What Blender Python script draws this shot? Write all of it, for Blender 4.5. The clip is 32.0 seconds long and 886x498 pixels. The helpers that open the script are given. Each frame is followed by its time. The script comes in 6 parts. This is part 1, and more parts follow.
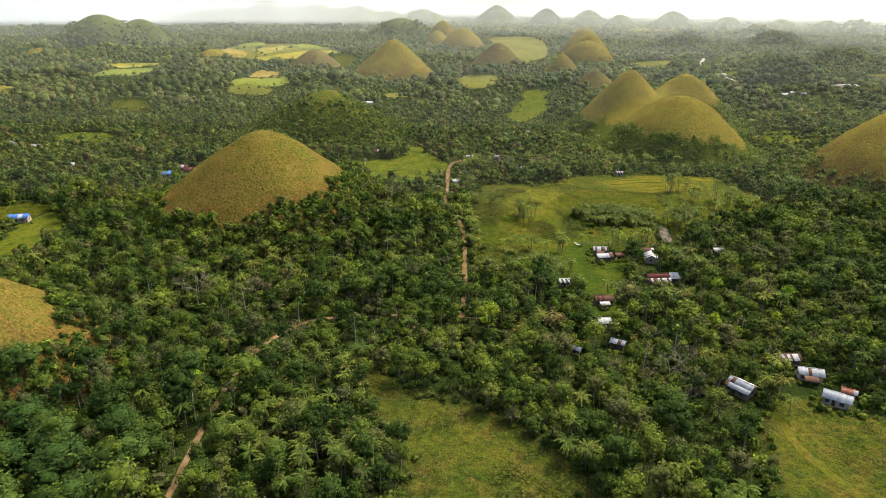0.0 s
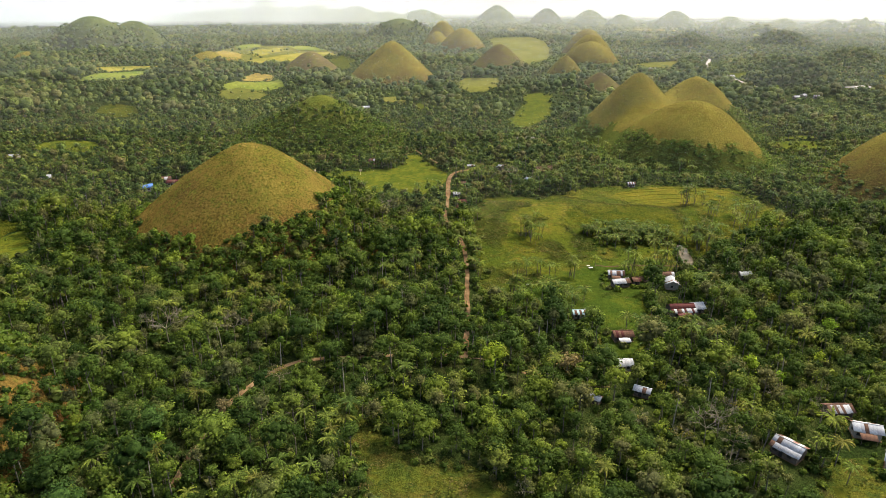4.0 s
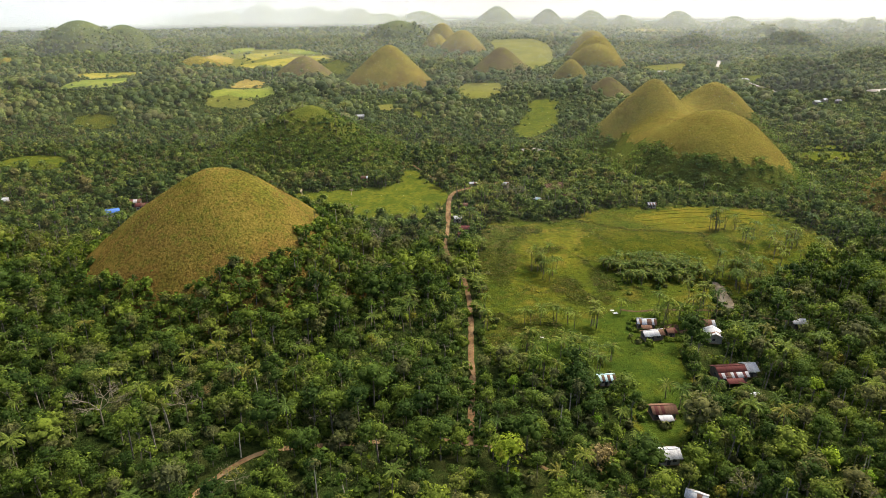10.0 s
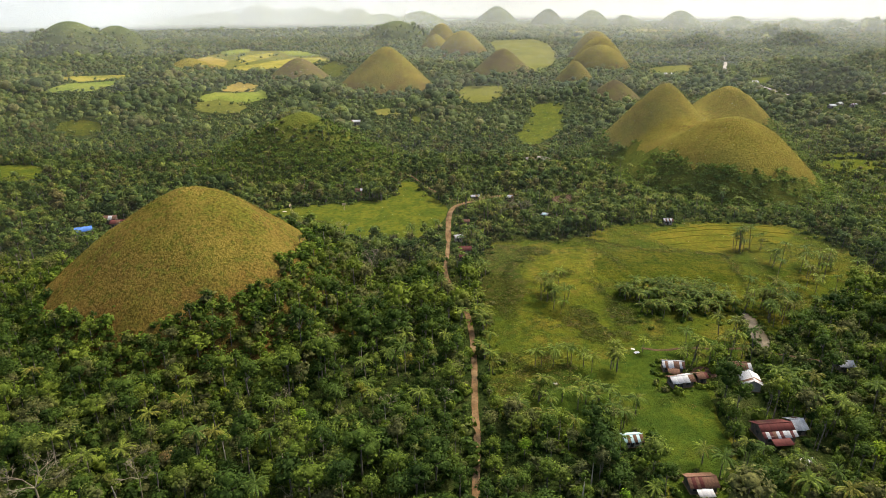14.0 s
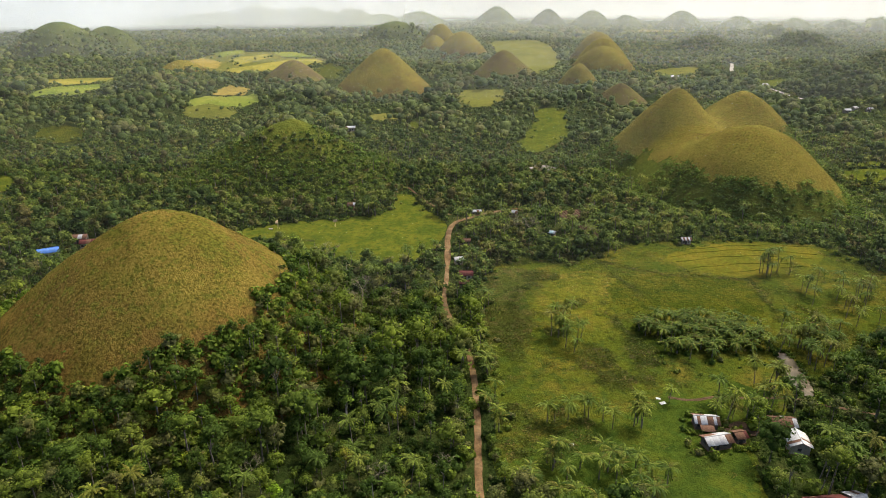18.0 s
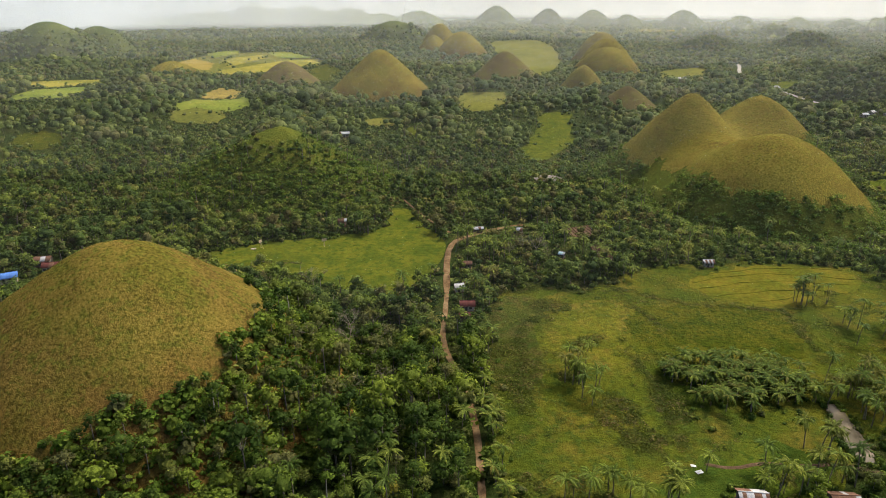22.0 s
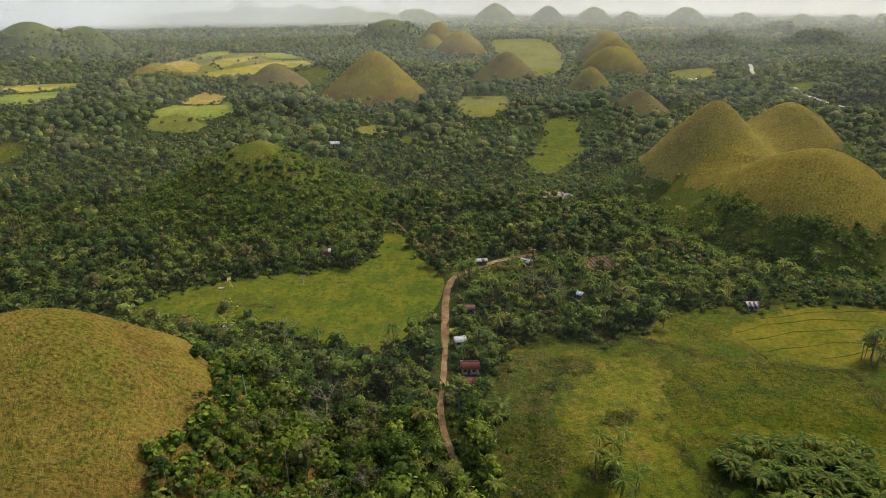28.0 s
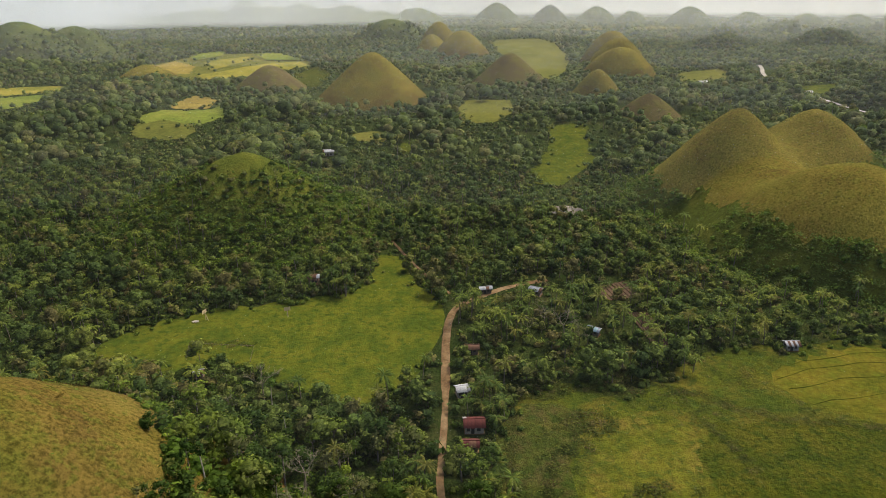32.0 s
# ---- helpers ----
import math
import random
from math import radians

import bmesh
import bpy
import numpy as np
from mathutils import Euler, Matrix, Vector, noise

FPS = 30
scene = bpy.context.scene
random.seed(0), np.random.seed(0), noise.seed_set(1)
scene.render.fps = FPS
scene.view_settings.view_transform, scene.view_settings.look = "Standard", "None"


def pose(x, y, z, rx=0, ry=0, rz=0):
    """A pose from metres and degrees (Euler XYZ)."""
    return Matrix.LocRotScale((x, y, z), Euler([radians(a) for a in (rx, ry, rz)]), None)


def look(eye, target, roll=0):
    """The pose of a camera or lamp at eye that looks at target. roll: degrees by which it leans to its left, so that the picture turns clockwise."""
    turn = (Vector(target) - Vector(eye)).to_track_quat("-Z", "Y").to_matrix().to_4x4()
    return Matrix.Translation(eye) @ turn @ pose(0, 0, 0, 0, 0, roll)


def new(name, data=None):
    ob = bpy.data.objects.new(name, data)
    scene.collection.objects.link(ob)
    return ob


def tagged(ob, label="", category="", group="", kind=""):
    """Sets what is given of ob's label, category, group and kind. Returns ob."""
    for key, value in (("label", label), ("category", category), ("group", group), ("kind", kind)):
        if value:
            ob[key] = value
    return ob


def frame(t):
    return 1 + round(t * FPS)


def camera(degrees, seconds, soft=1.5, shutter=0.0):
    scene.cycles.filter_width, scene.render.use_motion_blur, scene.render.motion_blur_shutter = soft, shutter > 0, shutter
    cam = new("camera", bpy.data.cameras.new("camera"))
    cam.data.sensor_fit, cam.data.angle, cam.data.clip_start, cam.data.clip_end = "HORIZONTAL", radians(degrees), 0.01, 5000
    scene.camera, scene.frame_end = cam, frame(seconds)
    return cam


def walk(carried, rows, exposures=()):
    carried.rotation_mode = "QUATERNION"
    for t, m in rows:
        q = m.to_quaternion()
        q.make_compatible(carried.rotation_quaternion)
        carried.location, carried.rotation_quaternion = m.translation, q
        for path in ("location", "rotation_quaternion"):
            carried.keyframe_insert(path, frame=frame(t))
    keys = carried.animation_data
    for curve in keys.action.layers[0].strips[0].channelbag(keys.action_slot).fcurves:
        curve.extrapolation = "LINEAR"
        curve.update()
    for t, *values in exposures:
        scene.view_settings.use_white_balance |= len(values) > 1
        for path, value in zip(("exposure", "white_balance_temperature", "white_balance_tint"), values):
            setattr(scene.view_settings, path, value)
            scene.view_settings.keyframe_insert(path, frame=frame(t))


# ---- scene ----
cam = camera(69.8, 32.0, soft=0.8)
PATH = [
    (0, (-0.503, -197.864, 102.142), (-0.498, -196.0, 101.419), 0.6),
    (2, (-0.527, -184.727, 102.308), (-0.523, -182.862, 101.585), 0.5),
    (6, (-0.303, -158.159, 102.698), (-0.299, -156.295, 101.975), 0.3),
    (9, (0.013, -137.598, 102.812), (0.015, -135.732, 102.092), 0.1),
    (13, (0.144, -110.28, 102.969), (0.145, -108.414, 102.249), 0.0),
    (16.5, (0.303, -86.662, 103.186), (0.307, -84.796, 102.466), 0.0),
    (19, (0.529, -69.684, 103.297), (0.533, -67.818, 102.577), 0.0),
    (23, (0.867, -41.275, 103.255), (0.874, -39.41, 102.532), -0.0),
    (25.5, (1.267, -23.466, 103.516), (1.275, -21.603, 102.79), -0.1),
    (28, (1.522, -6.107, 103.602), (1.53, -4.244, 102.874), -0.2),
    (32, (1.939, 21.527, 103.958), (1.944, 23.389, 103.228), -0.2),
]
walk(cam, [(t, look(eye, target, roll)) for t, eye, target, roll in PATH], [(0, 1.55, 6500, 8), (12, 1.46, 6500, 8), (25, 1.04, 6500, 8), (32, 0.90, 6500, 8)])

# ---- world, sun and exposure ----
SUN_EL, SUN_AZ = 54.0, 48.0      # azimuth from +y towards +x
world = bpy.data.worlds.new("overcast_sky")
scene.world = world
world.use_nodes = True
wn, wl = world.node_tree.nodes, world.node_tree.links
sky = wn.new("ShaderNodeTexSky")
sky.sky_type, sky.sun_disc = "NISHITA", False
sky.sun_elevation, sky.sun_rotation = radians(SUN_EL), radians(SUN_AZ)
sky.air_density, sky.dust_density, sky.ozone_density = 1.0, 6.0, 1.0
wl.new(sky.outputs[0], wn["Background"].inputs[0])
wn["Background"].inputs[1].default_value = 0.137
sun = new("sun", bpy.data.lights.new("sun", "SUN"))
sun.data.energy, sun.data.angle, sun.data.color = 2.35, radians(13), (1.0, 0.93, 0.80)
sa, se = radians(SUN_AZ), radians(SUN_EL)
sun.matrix_world = look((math.sin(sa) * math.cos(se) * 500, math.cos(sa) * math.cos(se) * 500, math.sin(se) * 500), (0, 0, 0))


# ---- materials ----
def nodes_of(name):
    m = bpy.data.materials.new(name)
    m.use_nodes = True
    nt = m.node_tree
    return m, nt.nodes, nt.links, nt.nodes["Principled BSDF"]


def noise_node(n, l, scale, detail=4.0, rough=0.6, vec=None):
    t = n.new("ShaderNodeTexNoise")
    t.inputs["Scale"].default_value, t.inputs["Detail"].default_value, t.inputs["Roughness"].default_value = scale, detail, rough
    if vec is not None:
        l.new(vec, t.inputs["Vector"])
    return t.outputs["Fac"]


def ramp(n, l, fac, stops):
    r = n.new("ShaderNodeValToRGB")
    e = r.color_ramp.elements
    while len(e) < len(stops):
        e.new(0.5)
    for k, (p, c) in zip(e, stops):
        k.position, k.color = p, (*c, 1)
    l.new(fac, r.inputs[0])
    return r.outputs[0]


def mixed(n, l, fac, a, b, blend="MIX"):
    m = n.new("ShaderNodeMix")
    m.data_type, m.blend_type = "RGBA", blend
    for sock, v in ((m.inputs[0], fac), (m.inputs[6], a), (m.inputs[7], b)):
        if isinstance(v, (int, float)):
            sock.default_value = v
        elif isinstance(v, tuple):
            sock.default_value = (*v, 1)
        else:
            l.new(v, sock)
    return m.outputs[2]


def bumped(n, l, bsdf, fac, strength, dist):
    b = n.new("ShaderNodeBump")
    b.inputs["Strength"].default_value, b.inputs["Distance"].default_value = strength, dist
    l.new(fac, b.inputs["Height"])
    l.new(b.outputs[0], bsdf.inputs["Normal"])


def place_vec(n):
    return n.new("ShaderNodeNewGeometry").outputs["Position"]


def ground_cover(name, dark, mid, light, patch=0.05, fine=1.3, bump=0.35, straw=None, clump=None, speckle=0.6):
    """Grass or soil: broad patches, tufts and fine grain, in world metres."""
    m, n, l, b = nodes_of(name)
    v = place_vec(n)
    broad = noise_node(n, l, patch, 5, 0.62, v)
    tuft = noise_node(n, l, fine, 4, 0.7, v)
    grain = noise_node(n, l, fine * 5, 3, 0.6, v)
    c = ramp(n, l, broad, [(0.37, dark), (0.5, mid), (0.63, light)])
    c = mixed(n, l, ramp(n, l, tuft, [(0.38, (0, 0, 0)), (0.62, (0.75, 0.75, 0.75))]), c, mixed(n, l, 0.5, c, dark))
    if straw:
        s = noise_node(n, l, patch * 2.3, 4, 0.6, v)
        c = mixed(n, l, ramp(n, l, s, [(0.48, (0, 0, 0)), (0.66, (0.8, 0.8, 0.8))]), c, straw)
    if clump:
        k = noise_node(n, l, 0.33, 4, 0.7, v)
        c = mixed(n, l, ramp(n, l, k, [(0.50, (0, 0, 0)), (0.60, (0.8, 0.8, 0.8))]), c, clump)
    c = mixed(n, l, speckle, c, ramp(n, l, tuft, [(0.36, (0.5, 0.52, 0.5)), (0.5, (0.98, 0.98, 0.98)), (0.64, (1.45, 1.42, 1.3))]), "MULTIPLY")
    c = mixed(n, l, 0.45, c, ramp(n, l, grain, [(0.3, (0.35, 0.35, 0.35)), (0.7, (1.0, 1.0, 1.0))]), "MULTIPLY")
    l.new(c, b.inputs["Base Color"])
    b.inputs["Roughness"].default_value, b.inputs["Specular IOR Level"].default_value = 0.95, 0.0
    h = n.new("ShaderNodeMath")
    h.operation = "MULTIPLY_ADD"
    l.new(tuft, h.inputs[0])
    h.inputs[1].default_value = 1.6
    l.new(grain, h.inputs[2])
    bumped(n, l, b, h.outputs[0], bump, 0.5)
    return m


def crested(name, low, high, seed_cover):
    """Hill grass: browner flanks, yellow-green crest, over tufted cover. On far hills low also paints flank shade."""
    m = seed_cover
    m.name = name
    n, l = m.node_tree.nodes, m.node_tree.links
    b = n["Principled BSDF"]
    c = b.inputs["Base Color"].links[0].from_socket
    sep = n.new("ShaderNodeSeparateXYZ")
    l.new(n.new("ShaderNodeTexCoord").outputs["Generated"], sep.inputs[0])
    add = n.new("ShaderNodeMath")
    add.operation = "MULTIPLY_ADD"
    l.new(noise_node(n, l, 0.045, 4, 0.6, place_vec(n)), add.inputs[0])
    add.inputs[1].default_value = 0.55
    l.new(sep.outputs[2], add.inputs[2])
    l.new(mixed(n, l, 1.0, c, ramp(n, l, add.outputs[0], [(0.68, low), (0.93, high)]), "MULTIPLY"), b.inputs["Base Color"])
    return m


def foliage(name, dark, mid, light, gloss=0.6, patch=0.11, warm=(0.12, 0.11, 0.02), grain=4.5, bump=0.0):
    """Leaves: tint by tree, by stand of trees and by leaf clump."""
    m, n, l, b = nodes_of(name)
    geo = n.new("ShaderNodeNewGeometry")
    obj = n.new("ShaderNodeObjectInfo")
    own = n.new("ShaderNodeAttribute")
    own.attribute_name = "tint"
    tint = n.new("ShaderNodeMath")
    tint.operation = "ADD"
    l.new(own.outputs["Fac"], tint.inputs[0])
    l.new(obj.outputs["Random"], tint.inputs[1])
    part_ = n.new("ShaderNodeMath")
    part_.operation = "FRACT"
    l.new(tint.outputs[0], part_.inputs[0])
    tint = part_.outputs[0]
    stand = noise_node(n, l, patch, 2, 0.5, geo.outputs["Position"])
    wide = noise_node(n, l, 0.014, 3, 0.5, geo.outputs["Position"])
    both = n.new("ShaderNodeMath")
    both.operation = "MULTIPLY_ADD"
    l.new(tint, both.inputs[0])
    both.inputs[1].default_value = 0.72
    half = n.new("ShaderNodeMath")
    half.operation = "MULTIPLY"
    l.new(stand, half.inputs[0])
    half.inputs[1].default_value = 0.42
    l.new(half.outputs[0], both.inputs[2])
    c = ramp(n, l, both.outputs[0], [(0.2, dark), (0.48, mid), (0.72, light), (0.80, warm), (0.86, warm), (0.92, light)])
    leaf = ramp(n, l, geo.outputs["Random Per Island"], [(0.0, (0.66, 0.68, 0.64)), (0.7, (1.0, 1.0, 0.97)), (1.0, (1.38, 1.34, 1.12))])
    c = mixed(n, l, 1.0, c, leaf, "MULTIPLY")
    c = mixed(n, l, 0.7, c, ramp(n, l, wide, [(0.36, (0.72, 0.8, 0.82)), (0.64, (1.3, 1.2, 1.0))]), "MULTIPLY")
    grain = noise_node(n, l, grain, 3, 0.65, geo.outputs["Position"])
    c = mixed(n, l, 0.85, c, ramp(n, l, grain, [(0.36, (0.42, 0.45, 0.46)), (0.5, (1.0, 1.0, 1.0)), (0.64, (1.52, 1.48, 1.25))]), "MULTIPLY")
    l.new(c, b.inputs["Base Color"])
    b.inputs["Roughness"].default_value, b.inputs["Specular IOR Level"].default_value = gloss, 0.03
    if bump:
        bumped(n, l, b, grain, 1.0, bump)
    tr = n.new("ShaderNodeBsdfTranslucent")
    l.new(mixed(n, l, 1.0, c, (1.1, 1.2, 0.6), "MULTIPLY"), tr.inputs[0])
    ms = n.new("ShaderNodeMixShader")
    ms.inputs[0].default_value = 0.38
    l.new(b.outputs[0], ms.inputs[1])
    l.new(tr.outputs[0], ms.inputs[2])
    l.new(ms.outputs[0], n["Material Output"].inputs[0])
    return m


def plain(name, a, b_, scale=2.0, rough=0.8, metal=0.0, bump=0.15, spec=0.3):
    m, n, l, b = nodes_of(name)
    v = n.new("ShaderNodeTexCoord").outputs["Object"]
    obj = n.new("ShaderNodeObjectInfo")
    f1, f2 = noise_node(n, l, scale, 5, 0.65, v), noise_node(n, l, scale * 7, 3, 0.6, v)
    c = ramp(n, l, f1, [(0.32, a), (0.68, b_)])
    c = mixed(n, l, 0.4, c, ramp(n, l, f2, [(0.3, (0.5, 0.5, 0.5)), (0.7, (1, 1, 1))]), "MULTIPLY")
    c = mixed(n, l, 0.6, c, ramp(n, l, obj.outputs["Random"], [(0, (0.72, 0.72, 0.72)), (1, (1.1, 1.1, 1.1))]), "MULTIPLY")
    l.new(c, b.inputs["Base Color"])
    b.inputs["Roughness"].default_value, b.inputs["Metallic"].default_value = rough, metal
    b.inputs["Specular IOR Level"].default_value = spec
    bumped(n, l, b, f2, bump, 0.05)
    return m


M_GROUND = ground_cover("forest_floor", (0.022, 0.034, 0.009), (0.036, 0.048, 0.012), (0.056, 0.060, 0.018), 0.06, 1.3, 1.0, None, (0.024, 0.040, 0.009), 0.9)
M_MEADOW = ground_cover("short_meadow_grass", (0.042, 0.056, 0.007), (0.066, 0.074, 0.008), (0.088, 0.086, 0.010), 0.09, 0.45, 0.5, None, (0.034, 0.052, 0.008), 0.5)
M_ROUGH = ground_cover("rough_pasture", (0.036, 0.052, 0.007), (0.058, 0.069, 0.008), (0.090, 0.086, 0.010), 0.034, 0.6, 0.9, (0.100, 0.080, 0.014), (0.034, 0.052, 0.009), 0.6)
M_OLIVE = ground_cover("grazed_olive_grass", (0.048, 0.060, 0.008), (0.076, 0.078, 0.009), (0.106, 0.096, 0.012), 0.05, 0.5, 0.8, (0.112, 0.084, 0.017), (0.044, 0.058, 0.009), 0.6)
M_BROWN_ROUGH = ground_cover("brown_rough_grass", (0.034, 0.050, 0.008), (0.056, 0.062, 0.012), (0.086, 0.080, 0.016), 0.07, 0.7, 1.0, (0.080, 0.060, 0.022), (0.032, 0.050, 0.009), 0.7)
M_ROUGH_TALL = ground_cover("tall_rough_grass", (0.036, 0.052, 0.008), (0.060, 0.070, 0.010), (0.094, 0.090, 0.013), 0.06, 0.6, 1.0, (0.090, 0.070, 0.016), (0.034, 0.050, 0.010), 0.7)
M_LUSH = ground_cover("lush_grass", (0.030, 0.047, 0.007), (0.044, 0.063, 0.008), (0.069, 0.080, 0.010), 0.07, 0.6, 0.7, None, (0.028, 0.050, 0.008), 0.5)
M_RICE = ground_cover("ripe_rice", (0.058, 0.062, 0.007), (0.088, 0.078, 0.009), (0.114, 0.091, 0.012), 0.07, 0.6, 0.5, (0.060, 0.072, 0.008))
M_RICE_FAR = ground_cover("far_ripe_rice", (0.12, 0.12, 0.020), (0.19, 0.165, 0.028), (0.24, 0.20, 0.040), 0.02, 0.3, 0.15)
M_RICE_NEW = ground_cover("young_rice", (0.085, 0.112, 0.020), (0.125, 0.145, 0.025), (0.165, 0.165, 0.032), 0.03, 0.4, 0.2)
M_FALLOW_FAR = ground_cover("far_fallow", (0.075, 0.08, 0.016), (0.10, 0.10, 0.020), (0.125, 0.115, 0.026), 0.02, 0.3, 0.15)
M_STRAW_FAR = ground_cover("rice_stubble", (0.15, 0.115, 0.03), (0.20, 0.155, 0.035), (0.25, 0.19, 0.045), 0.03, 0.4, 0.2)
M_RICE_GREEN = ground_cover("field_grass", (0.036, 0.048, 0.006), (0.056, 0.062, 0.007), (0.080, 0.076, 0.009), 0.08, 0.8, 1.0, (0.070, 0.066, 0.010), (0.030, 0.044, 0.007), 0.8)
M_STRAW = ground_cover("yellow_grass", (0.052, 0.060, 0.008), (0.072, 0.072, 0.009), (0.088, 0.078, 0.012), 0.1, 0.5, 0.4, (0.088, 0.064, 0.016))
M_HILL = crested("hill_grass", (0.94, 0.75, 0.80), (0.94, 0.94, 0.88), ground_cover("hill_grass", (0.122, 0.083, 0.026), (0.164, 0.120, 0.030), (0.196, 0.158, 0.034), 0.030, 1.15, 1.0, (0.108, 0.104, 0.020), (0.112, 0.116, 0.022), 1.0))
# low tint browns the flanks and darkens them in place of hill shade
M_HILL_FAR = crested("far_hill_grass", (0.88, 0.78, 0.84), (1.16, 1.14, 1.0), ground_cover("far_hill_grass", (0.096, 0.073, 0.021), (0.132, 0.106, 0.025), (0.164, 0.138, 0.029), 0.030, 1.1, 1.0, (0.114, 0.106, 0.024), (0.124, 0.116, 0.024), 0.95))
M_HILL_RED = ground_cover("dry_hill_grass", (0.072, 0.058, 0.028), (0.095, 0.074, 0.034), (0.11, 0.090, 0.036), 0.03, 0.9, 0.6, (0.10, 0.098, 0.022), None, 0.8)
M_MOUND = ground_cover("scrubby_mound", (0.046, 0.064, 0.014), (0.064, 0.082, 0.016), (0.090, 0.100, 0.020), 0.06, 0.7, 0.8)
M_MOUND = crested("scrubby_mound", (0.9, 0.9, 0.9), (1.2, 1.08, 0.9), M_MOUND)
M_HILL_WOOD = ground_cover("wooded_hill_floor", (0.045, 0.060, 0.020), (0.066, 0.082, 0.026), (0.095, 0.105, 0.032), 0.03, 0.6, 0.5)
M_DIRT = ground_cover("packed_earth", (0.100, 0.060, 0.029), (0.145, 0.094, 0.048), (0.215, 0.150, 0.082), 0.15, 0.9, 0.25)
M_TILLED = ground_cover("tilled_soil", (0.06, 0.038, 0.024), (0.085, 0.055, 0.034), (0.11, 0.075, 0.046), 0.2, 1.2, 0.4)
M_ROADPALE = ground_cover("pale_gravel", (0.24, 0.22, 0.18), (0.31, 0.28, 0.24), (0.38, 0.35, 0.30), 0.1, 0.7, 0.15)
M_LEAF = foliage("broad_leaves", (0.024, 0.044, 0.010), (0.048, 0.077, 0.015), (0.098, 0.130, 0.020), 0.6, 0.05, (0.078, 0.082, 0.034))
M_LEAF_BIG = foliage("broad_fresh_leaves", (0.034, 0.064, 0.016), (0.046, 0.080, 0.019), (0.060, 0.094, 0.022), 0.6, 0.3, (0.058, 0.088, 0.022))
M_LEAF_FRESH = foliage("fresh_shrub_leaves", (0.050, 0.086, 0.014), (0.076, 0.120, 0.018), (0.108, 0.148, 0.023), 0.6, 0.11, (0.10, 0.11, 0.03))
# paler and bluer than the near leaves: distance haze put into the colour
M_LEAF_FAR = foliage("hazed_far_leaves", (0.050, 0.072, 0.030), (0.074, 0.100, 0.036), (0.108, 0.130, 0.044), 0.7, 0.035, (0.100, 0.102, 0.046), 0.9, 0.8)
M_SCRUB = foliage("scrub_leaves", (0.042, 0.057, 0.012), (0.057, 0.071, 0.014), (0.078, 0.084, 0.018), 0.7, 0.1, (0.10, 0.080, 0.034))
# dark tones lifted too, thinner haze put into the leaf colour
M_LEAF_MID = foliage("hazed_mid_leaves", (0.044, 0.070, 0.024), (0.070, 0.102, 0.028), (0.112, 0.138, 0.034), 0.65, 0.05, (0.10, 0.092, 0.040), 1.7, 0.7)
M_LEAF_LIME = foliage("young_leaves", (0.08, 0.14, 0.012), (0.11, 0.18, 0.016), (0.15, 0.20, 0.02))
M_LEAF_OLIVE = foliage("olive_leaves", (0.070, 0.076, 0.030), (0.095, 0.098, 0.038), (0.120, 0.116, 0.048))
M_LEAF_DRY = foliage("dry_leaves", (0.11, 0.085, 0.04), (0.15, 0.11, 0.055), (0.18, 0.14, 0.07))
M_PALM = foliage("palm_fronds", (0.040, 0.066, 0.015), (0.070, 0.100, 0.020), (0.112, 0.136, 0.026), 0.5, 0.11, (0.085, 0.085, 0.020))
M_BARK = plain("grey_bark", (0.07, 0.06, 0.045), (0.19, 0.165, 0.13), 1.5, 0.9)
M_PALMBARK = plain("palm_bark", (0.09, 0.075, 0.055), (0.19, 0.16, 0.12), 1.5, 0.9)
M_TWIG = plain("bare_twigs", (0.12, 0.10, 0.060), (0.22, 0.19, 0.12), 1.5, 0.9)
M_PALM_YOUNG = foliage("young_palm_fronds", (0.07, 0.088, 0.014), (0.10, 0.115, 0.018), (0.13, 0.135, 0.024), 0.5, 0.11, (0.15, 0.14, 0.028))
M_DEADWOOD = plain("bare_wood", (0.24, 0.20, 0.15), (0.40, 0.35, 0.28), 1.5, 0.9)
M_TIN = plain("bare_tin_sheet", (0.30, 0.29, 0.275), (0.60, 0.59, 0.57), 1.8, 0.5, 0.0, 0.05)
M_TIN_GREY = plain("weathered_tin_sheet", (0.30, 0.29, 0.28), (0.48, 0.47, 0.46), 0.6, 0.6, 0.0, 0.05)
M_TIN_RED = plain("red_painted_sheet", (0.075, 0.022, 0.018), (0.135, 0.038, 0.030), 1.2, 0.7, 0.0, 0.15, 0.1)
M_TIN_RUST = plain("rusty_sheet", (0.10, 0.050, 0.030), (0.20, 0.11, 0.068), 1.5, 0.85, 0.0, 0.15, 0.1)
M_TIN_BLUE = plain("blue_painted_sheet", (0.05, 0.13, 0.38), (0.07, 0.18, 0.46), 0.6, 0.5)
M_TIN_TEAL = plain("pale_teal_sheet", (0.36, 0.52, 0.52), (0.50, 0.64, 0.62), 0.6, 0.5)
M_WALL = plain("weathered_plaster", (0.20, 0.17, 0.13), (0.34, 0.30, 0.24), 0.8, 0.9)
M_WALL_WOOD = plain("weathered_board", (0.08, 0.06, 0.045), (0.17, 0.13, 0.10), 1.2, 0.85)
M_TIN_ORANGE = plain("orange_painted_sheet", (0.32, 0.10, 0.05), (0.42, 0.15, 0.08), 0.6, 0.6)
M_BRICK = plain("brick_red_wall", (0.22, 0.11, 0.075), (0.34, 0.18, 0.13), 1.2, 0.9)
M_BOARD = plain("yellowed_board", (0.42, 0.32, 0.16), (0.58, 0.46, 0.26), 1.5, 0.8)
M_DARK = plain("dark_opening", (0.02, 0.02, 0.02), (0.04, 0.035, 0.03), 1.0, 0.7)

